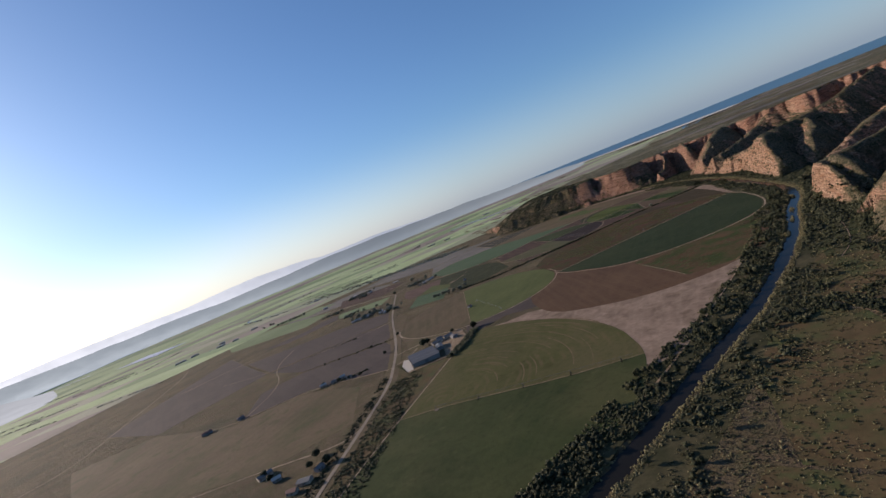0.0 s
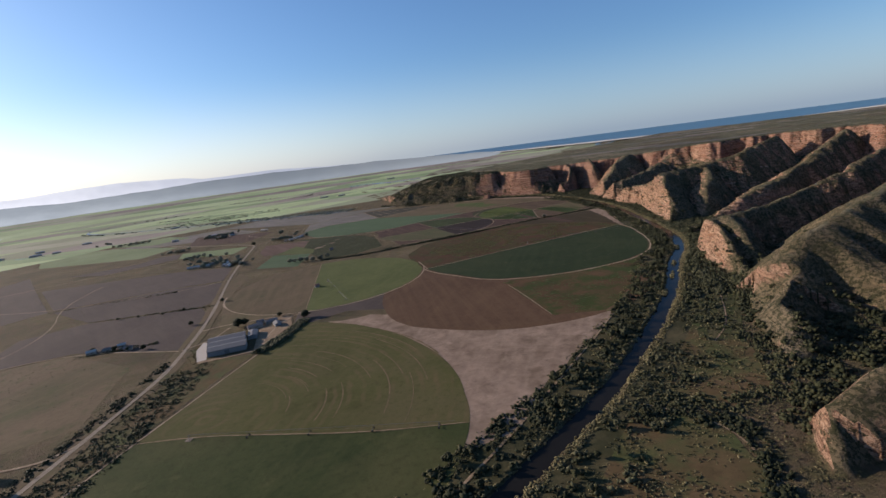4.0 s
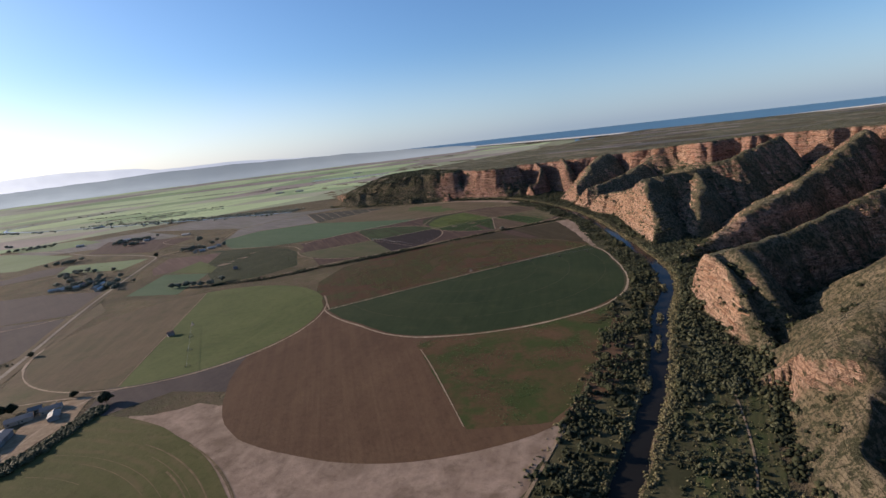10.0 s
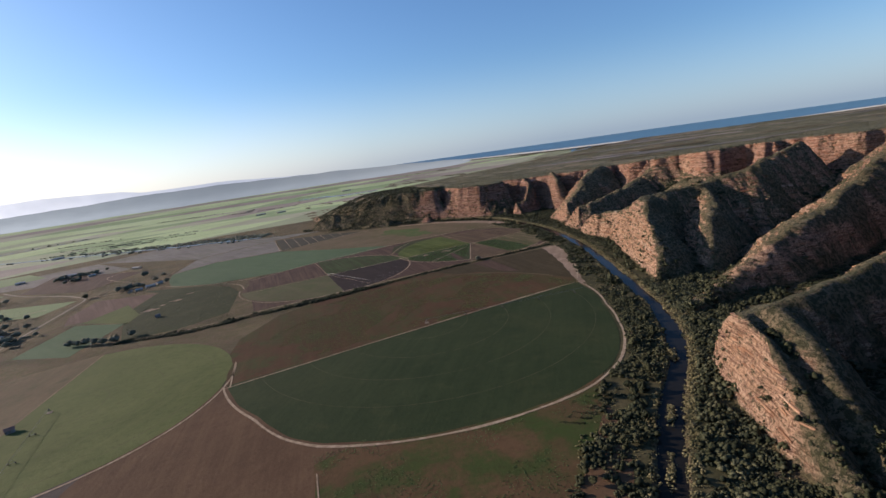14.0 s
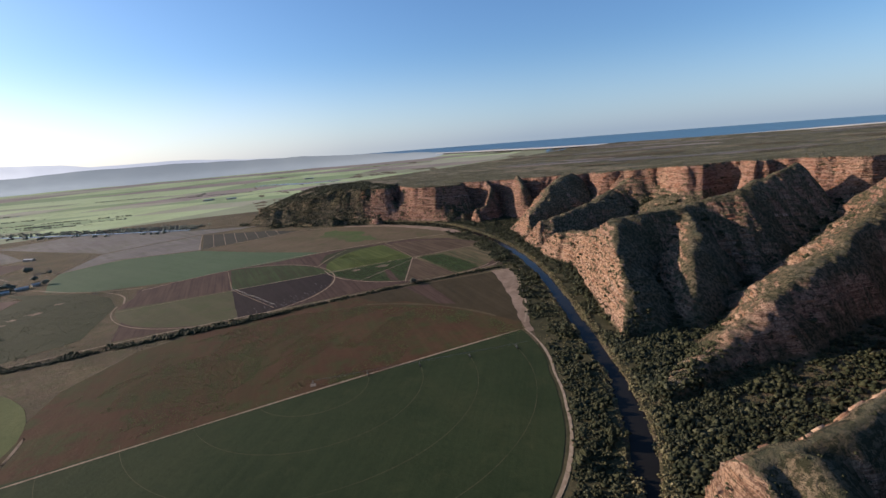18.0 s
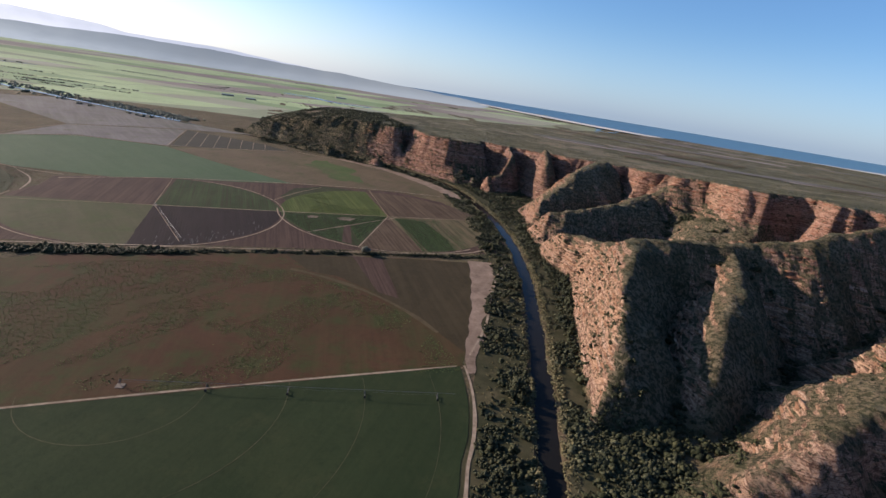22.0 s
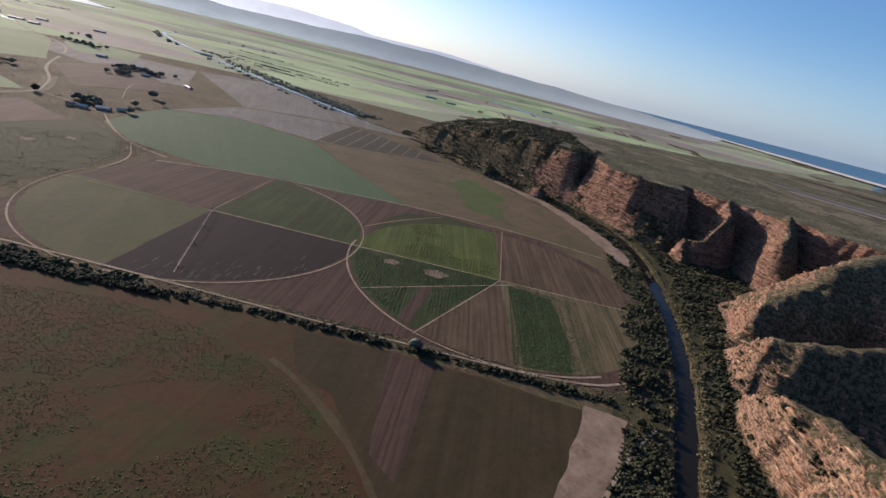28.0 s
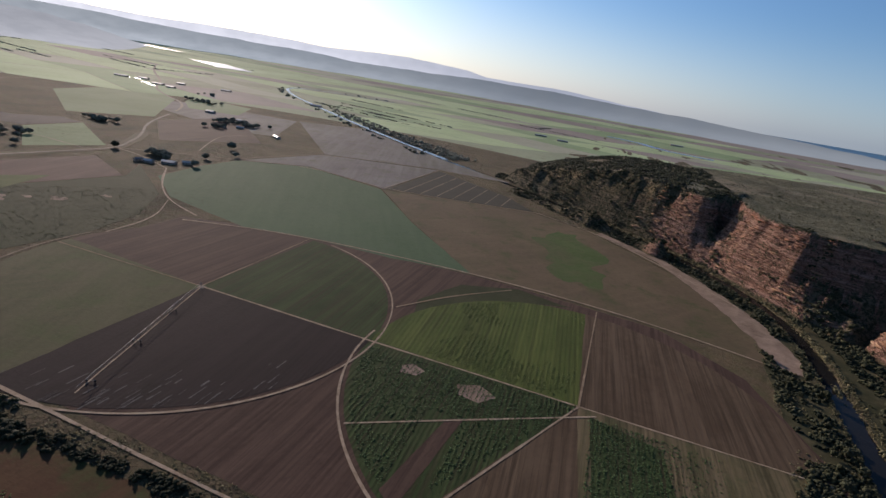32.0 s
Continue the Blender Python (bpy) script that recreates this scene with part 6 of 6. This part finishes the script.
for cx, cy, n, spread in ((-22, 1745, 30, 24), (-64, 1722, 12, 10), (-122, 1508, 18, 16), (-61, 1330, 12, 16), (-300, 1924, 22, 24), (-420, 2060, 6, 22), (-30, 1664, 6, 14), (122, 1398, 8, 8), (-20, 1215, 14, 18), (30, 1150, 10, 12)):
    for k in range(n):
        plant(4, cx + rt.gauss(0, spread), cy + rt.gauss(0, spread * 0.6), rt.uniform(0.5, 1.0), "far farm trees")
for k, t in enumerate(TREES):
    t.matrix_world = pose(*((452, 508), (425, 478), (700, 772), (60, 1384), (-70, 1735))[k], 0)
for k, t in enumerate(TREES):
    a, b = t.matrix_world.translation.xy
    t.matrix_world = pose(a, b, float(height_at(a, b)))


# ---------------------------------------------------------------- buildings
def box_bm(x0, y0, z0, x1, y1, z1, bevel=0.0):
    bm = bmesh.new()
    bmesh.ops.create_cube(bm, size=1.0, matrix=Matrix.Translation(((x0 + x1) / 2, (y0 + y1) / 2, (z0 + z1) / 2)) @ Matrix.Diagonal((x1 - x0, y1 - y0, z1 - z0, 1)))
    if bevel:
        bmesh.ops.bevel(bm, geom=bm.edges[:], offset=bevel, segments=1, affect="EDGES")
    return bm


def gable_wall(w, d, h, rise):
    """Four walls up to a pitched roof, in one shell; the ridge runs along x."""
    bm = bmesh.new()
    a = [bm.verts.new(p) for p in ((-w / 2, -d / 2, -0.3), (w / 2, -d / 2, -0.3), (w / 2, d / 2, -0.3), (-w / 2, d / 2, -0.3))]
    b = [bm.verts.new(p) for p in ((-w / 2, -d / 2, h), (w / 2, -d / 2, h), (w / 2, d / 2, h), (-w / 2, d / 2, h))]
    e, f = bm.verts.new((-w / 2, 0, h + rise)), bm.verts.new((w / 2, 0, h + rise))
    bm.faces.new((a[0], a[1], b[1], b[0]))
    bm.faces.new((a[1], a[2], b[2], f, b[1]))
    bm.faces.new((a[2], a[3], b[3], b[2]))
    bm.faces.new((a[3], a[0], b[0], e, b[3]))
    return bm


def roof_side(w, d, h, rise, sign, over=0.5, ribs=0):
    """One pitch of a roof, a slab with thickness and pressed ribs."""
    bm = bmesh.new()
    n = max(1, ribs)
    run = d / 2 + over
    drop = rise * over / (d / 2)
    edge, low = [], []
    for i in range(n):
        lift = 0.025 if i % 2 else 0.0
        for x in (-w / 2 - over + (w + 2 * over) * i / n, -w / 2 - over + (w + 2 * over) * (i + 1) / n):
            edge.append((bm.verts.new((x, 0, h + rise + lift)), bm.verts.new((x, sign * run, h - drop + lift))))
            low.append(tuple(bm.verts.new(v.co - Vector((0, 0, 0.15 + lift))) for v in edge[-1]))
    for i in range(len(edge) - 1):
        for a, b in ((edge[i], edge[i + 1]), (low[i], low[i + 1])):
            bm.faces.new((a[0], b[0], b[1], a[1]))
        for j in (0, 1):
            bm.faces.new((edge[i][j], edge[i + 1][j], low[i + 1][j], low[i][j]))
    for i in (0, -1):
        bm.faces.new((edge[i][0], edge[i][1], low[i][1], low[i][0]))
    bmesh.ops.remove_doubles(bm, verts=bm.verts, dist=0.001)
    bmesh.ops.recalc_face_normals(bm, faces=bm.faces)
    return bm


def house(x, y, turn, w, d, h, rise, wall, roof, label, category="house", windows=2, chimney=False, ribs=0, doors=1):
    m = pose(x, y, float(height_at(x, y)) if y < 1900 else 0.0, 0, 0, turn)
    if math.hypot(x - MID[0], y - MID[1]) > REACH:
        a, b, c = draw_in(np.array([x]), np.array([y]), np.array([0.5]))
        m = pose(float(a[0]), float(b[0]), float(c[0]), 0, 0, turn)
    t = thing(category.replace(" ", "_"), m, label, category)
    body = part("wall", gable_wall(w, d, h, rise), wall, t)
    part("roof", roof_side(w, d, h, rise, -1, ribs=ribs), roof, t)
    part("roof", roof_side(w, d, h, rise, 1, ribs=ribs), roof, t)
    dw, dh = (1.0, 2.1) if category != "farm shed" else (4.5, 4.0)
    for k in range(doors):
        cx = -w / 2 + w * (k + 0.5) / doors
        part("door", box_bm(cx - dw / 2, -d / 2 - 0.06, 0, cx + dw / 2, -d / 2 + 0.05, dh), M_STEEL if category == "farm shed" else M_WOOD, t)
    for k in range(windows):
        for sgn in (-1, 1):
            cx = -w / 2 + w * (k + 0.25 + (0.5 if sgn > 0 else 0)) / windows
            if sgn < 0 and abs(cx) < 0.8:
                continue
            win = part("window", box_bm(cx - 0.6, sgn * d / 2 - 0.05, 1.0, cx + 0.6, sgn * d / 2 + 0.05, 2.0), M_DARK, t)
            part("sill", box_bm(cx - 0.7, sgn * d / 2 - 0.12, 0.9, cx + 0.7, sgn * d / 2 + 0.12, 1.0), M_CONCRETE, win)
    if chimney:
        part("chimney", box_bm(w * 0.3 - 0.35, -0.35, h, w * 0.3 + 0.35, 0.35, h + rise + 0.9, 0.04), M_WALL, t)
    return t


# packing shed with its three bays, lean-to and apron
for k, (off, wide) in enumerate(((-15.5, 15.0), (0.0, 15.0), (15.5, 15.0))):
    house(31 + off * -0.05, 634 + off, -4, 36, wide, 5.5, 1.8, M_WALL_GREY, M_ROOF, "long grey zinc-roofed bay of the packing shed", "farm shed", 0, False, 18, 1)
house(56, 648, 86, 20, 9, 4.2, 1.2, M_WALL_GREY, M_ROOF, "low zinc-roofed shed leaning against the packing shed", "farm shed", 0, False, 8, 1)
sheet("yard", [(6, 606), (56, 600), (62, 668), (72, 700), (100, 690), (96, 655), (76, 622), (66, 596), (4, 600)], 0.26, M_TRACK_BROWN, "pale beaten yard round the shed", "yard")
sheet("apron", [(4, 606), (12, 606), (13, 660), (5, 664), (0, 640)], 0.32, M_CONCRETE, "pale concrete apron before the shed", "apron", 0.0)
def farm_house(x, y, turn, w, d, wall, roof, label):
    return house(x, y, turn, w, d, 3.2, 1.5, wall, roof, label, "house", 2, w > 12)


farm_house(58, 678, 12, 16, 9, M_WALL, M_ROOF, "white farmhouse with a grey zinc roof")
farm_house(76, 684, 8, 13, 8, M_WALL, M_ROOF, "white farm building with a grey roof")
farm_house(82, 668, 100, 11, 7, M_WALL_GREY, M_ROOF, "grey outbuilding with a zinc roof")
farm_house(64, 690, 10, 8, 6, M_WALL, M_ROOF, "small white outbuilding behind the farmhouse")
farm_house(163, 1376, 20, 16, 9, M_WALL, M_ROOF_PALE, "farmhouse with a bright zinc roof")
farm_house(147, 1360, 12, 11, 7, M_WALL, M_ROOF_PALE, "farm building with a bright zinc roof")
farm_house(134, 1356, 80, 9, 6, M_WALL, M_ROOF, "small farm building with a grey roof")
farm_house(176, 1392, 30, 10, 7, M_WALL, M_ROOF_PALE, "farm store with a bright roof")
farm_house(-26, 1673, 15, 18, 10, M_WALL, M_ROOF_PALE, "white house standing among tall trees")
farm_house(-2, 1699, 30, 14, 8, M_WALL, M_ROOF_PALE, "white house with a pale zinc roof")
farm_house(92, 1688, -35, 22, 8, M_WALL, M_ROOF_PALE, "long white shed beside a track")
farm_house(-157, 484, 30, 14, 8, M_WALL, M_ROOF, "farmhouse beside the road with a grey roof")
farm_house(-112, 429, -20, 12, 8, M_WALL, M_ROOF, "small house with a grey roof")
farm_house(-122, 420, -20, 9, 6, M_WALL, M_ROOF_RED, "small house with a rusty roof")
farm_house(-100, 442, 50, 8, 6, M_WALL_GREY, M_ROOF, "grey block hut beside the road")
farm_house(-142, 462, 15, 8, 5, M_WALL_GREY, M_ROOF_PALE, "small hut with a pale roof")
farm_house(-113, 721, 10, 9, 6, M_WALL, M_ROOF_PALE, "worker's cottage with a pale roof")
farm_house(-97, 716, 10, 8, 6, M_WALL, M_ROOF, "worker's cottage with a grey roof")
farm_house(-84, 722, 15, 8, 6, M_WALL, M_ROOF_PALE, "worker's cottage with a pale roof")
farm_house(-74, 704, 5, 8, 6, M_WALL, M_ROOF, "worker's cottage with a grey roof")
farm_house(-58, 1198, 8, 24, 7, M_WALL, M_ROOF_PALE, "long white shed with pale roof")
farm_house(-38, 1188, 8, 24, 7, M_WALL, M_ROOF_PALE, "long white shed with pale roof")
farm_house(-20, 1205, 8, 20, 7, M_WALL, M_ROOF, "long white shed with grey roof")
farm_house(4, 1168, 78, 34, 7, M_WALL, M_ROOF_PALE, "long low shed with pale roof")
farm_house(13, 1148, 78, 34, 7, M_WALL, M_ROOF_PALE, "long low shed with pale roof")
farm_house(-240, 748, 20, 10, 6, M_WALL_GREY, M_ROOF, "grey barn standing among fields")
farm_house(-290, 750, 20, 14, 7, M_WALL_GREY, M_ROOF_RED, "grey barn with a rusty roof")
farm_house(144, 810, 20, 6, 4, M_WALL_GREY, M_ROOF_RED, "small pump hut beside the pivot")
farm_house(209, 1105, 10, 6, 4, M_WALL_GREY, M_ROOF, "ruined hut on the rough plot")
for x, y, w in ((-788, 2090, 40), (-746, 2133, 30), (-622, 2073, 34), (-646, 2181, 26), (-560, 2060, 24), (-520, 2240, 30), (-60, 1770, 22), (-170, 1800, 18), (430, 2860, 46), (520, 2800, 40), (1080, 3950, 60), (-240, 2330, 34)):
    house(x, y, 14, w, 12, 4.0, 2.0, M_WALL, M_ROOF_PALE, "white farm building far off on the plain", "farm shed", 0, False, 0, 1)


# ---------------------------------------------------------------- centre-pivot sprinklers
def tube(a, b, r, sides=6):
    bm = bmesh.new()
    limb(bm, a, b, r, r, sides)
    return bm


def wheel_bm(x, y, r=0.65):
    bm = bmesh.new()
    bmesh.ops.create_cone(bm, cap_ends=True, segments=14, radius1=r, radius2=r, depth=0.35, matrix=Matrix.Translation((x, y, r)) @ Matrix.Rotation(math.pi / 2, 4, "X"))
    return bm


def pivot(c, turn, spans, span, label):
    t = thing("irrigation_pivot", pose(c[0], c[1], 0.25, 0, 0, turn), label, "irrigation pivot", "irrigation pivots")
    base = part("centre_tower", tube((0, 0, 0), (0, 0, 3.9), 0.16, 8), M_STEEL, t)
    for sx_, sy_ in ((1, 1), (1, -1), (-1, 1), (-1, -1)):
        part("brace", tube((sx_ * 1.5, sy_ * 1.5, 0), (0, 0, 3.6), 0.07), M_STEEL, base)
    part("plinth", box_bm(-2, -2, -0.3, 2, 2, 0.15), M_WOOD, t)
    for i in range(spans):
        a, b = i * span, (i + 1) * span
        pipe = part("span_pipe", tube((a, 0, 3.8), (b, 0, 3.8), 0.08), M_STEEL, t)
        part("truss_rod", tube((a + 1, 0.7, 3.4), ((a + b) / 2, 1.0, 2.6), 0.025), M_STEEL, pipe)
        part("truss_rod", tube(((a + b) / 2, 1.0, 2.6), (b - 1, 0.7, 3.4), 0.025), M_STEEL, pipe)
        part("truss_rod", tube((a + 1, -0.7, 3.4), ((a + b) / 2, -1.0, 2.6), 0.025), M_STEEL, pipe)
        part("truss_rod", tube(((a + b) / 2, -1.0, 2.6), (b - 1, -0.7, 3.4), 0.025), M_STEEL, pipe)
        tower = part("drive_tower", tube((b, -2.0, 0.8), (b, 2.0, 0.8), 0.12), M_STEEL, t)
        for sgn in (-1, 1):
            part("leg", tube((b, sgn * 1.9, 0.8), (b, sgn * 0.1, 3.8), 0.08), M_STEEL, tower)
            part("wheel", wheel_bm(b, sgn * 2.0), M_RUBBER, tower)
    part("end_boom", tube((spans * span, 0, 3.8), (spans * span + 10, 0, 3.6), 0.09), M_STEEL, t)
    return t


pivot((489, 800), -11, 4, 40.5, "galvanised sprinkler pivot standing in dark green lucerne")
pivot((449, 1134), -71, 3, 37.0, "galvanised sprinkler pivot across ploughed soil")
pivot((14, 449), -28, 4, 43.0, "galvanised sprinkler pivot across green pasture")
pivot((163, 832), -88, 3, 42.0, "galvanised sprinkler pivot along the green half field")
M_MARK = track_material("wheel_rut", (0.055, 0.055, 0.026), (0.095, 0.082, 0.045))
M_MARK_PALE = track_material("dry_rut", (0.085, 0.068, 0.034), (0.17, 0.12, 0.068))
# wheel marks left by the pivots
rw = random.Random(8)
for c, radii, a0, a1 in (((489, 798), (40.5, 81, 121.5, 162), -176, -2), (CL, (42, 84, 126), -80, 70)):
    for r in radii:
        ribbon("wheel_mark", arc(c, r, a0, a1, 60), 0.3, 0.24 + 0.0001 * r, M_MARK, "faint wheel mark worn by the sprinkler", "wheel mark", ragged=0.8)
for r in (58, 74, 88, 99, 112, 121, 134, 147, 153, 165, 173, 184):
    for k in range(2):
        a0 = rw.uniform(-30, 25) + 30 * k
        ribbon("wheel_mark", arc(C1, r + rw.uniform(-2, 2), a0 - 5, min(60, a0 + rw.uniform(15, 45)), 40), rw.uniform(0.35, 0.9), 0.2 + 0.0002 * r + 0.001 * k, M_MARK_PALE, "brown wheel mark worn into the pasture", "wheel mark", ragged=1.0)
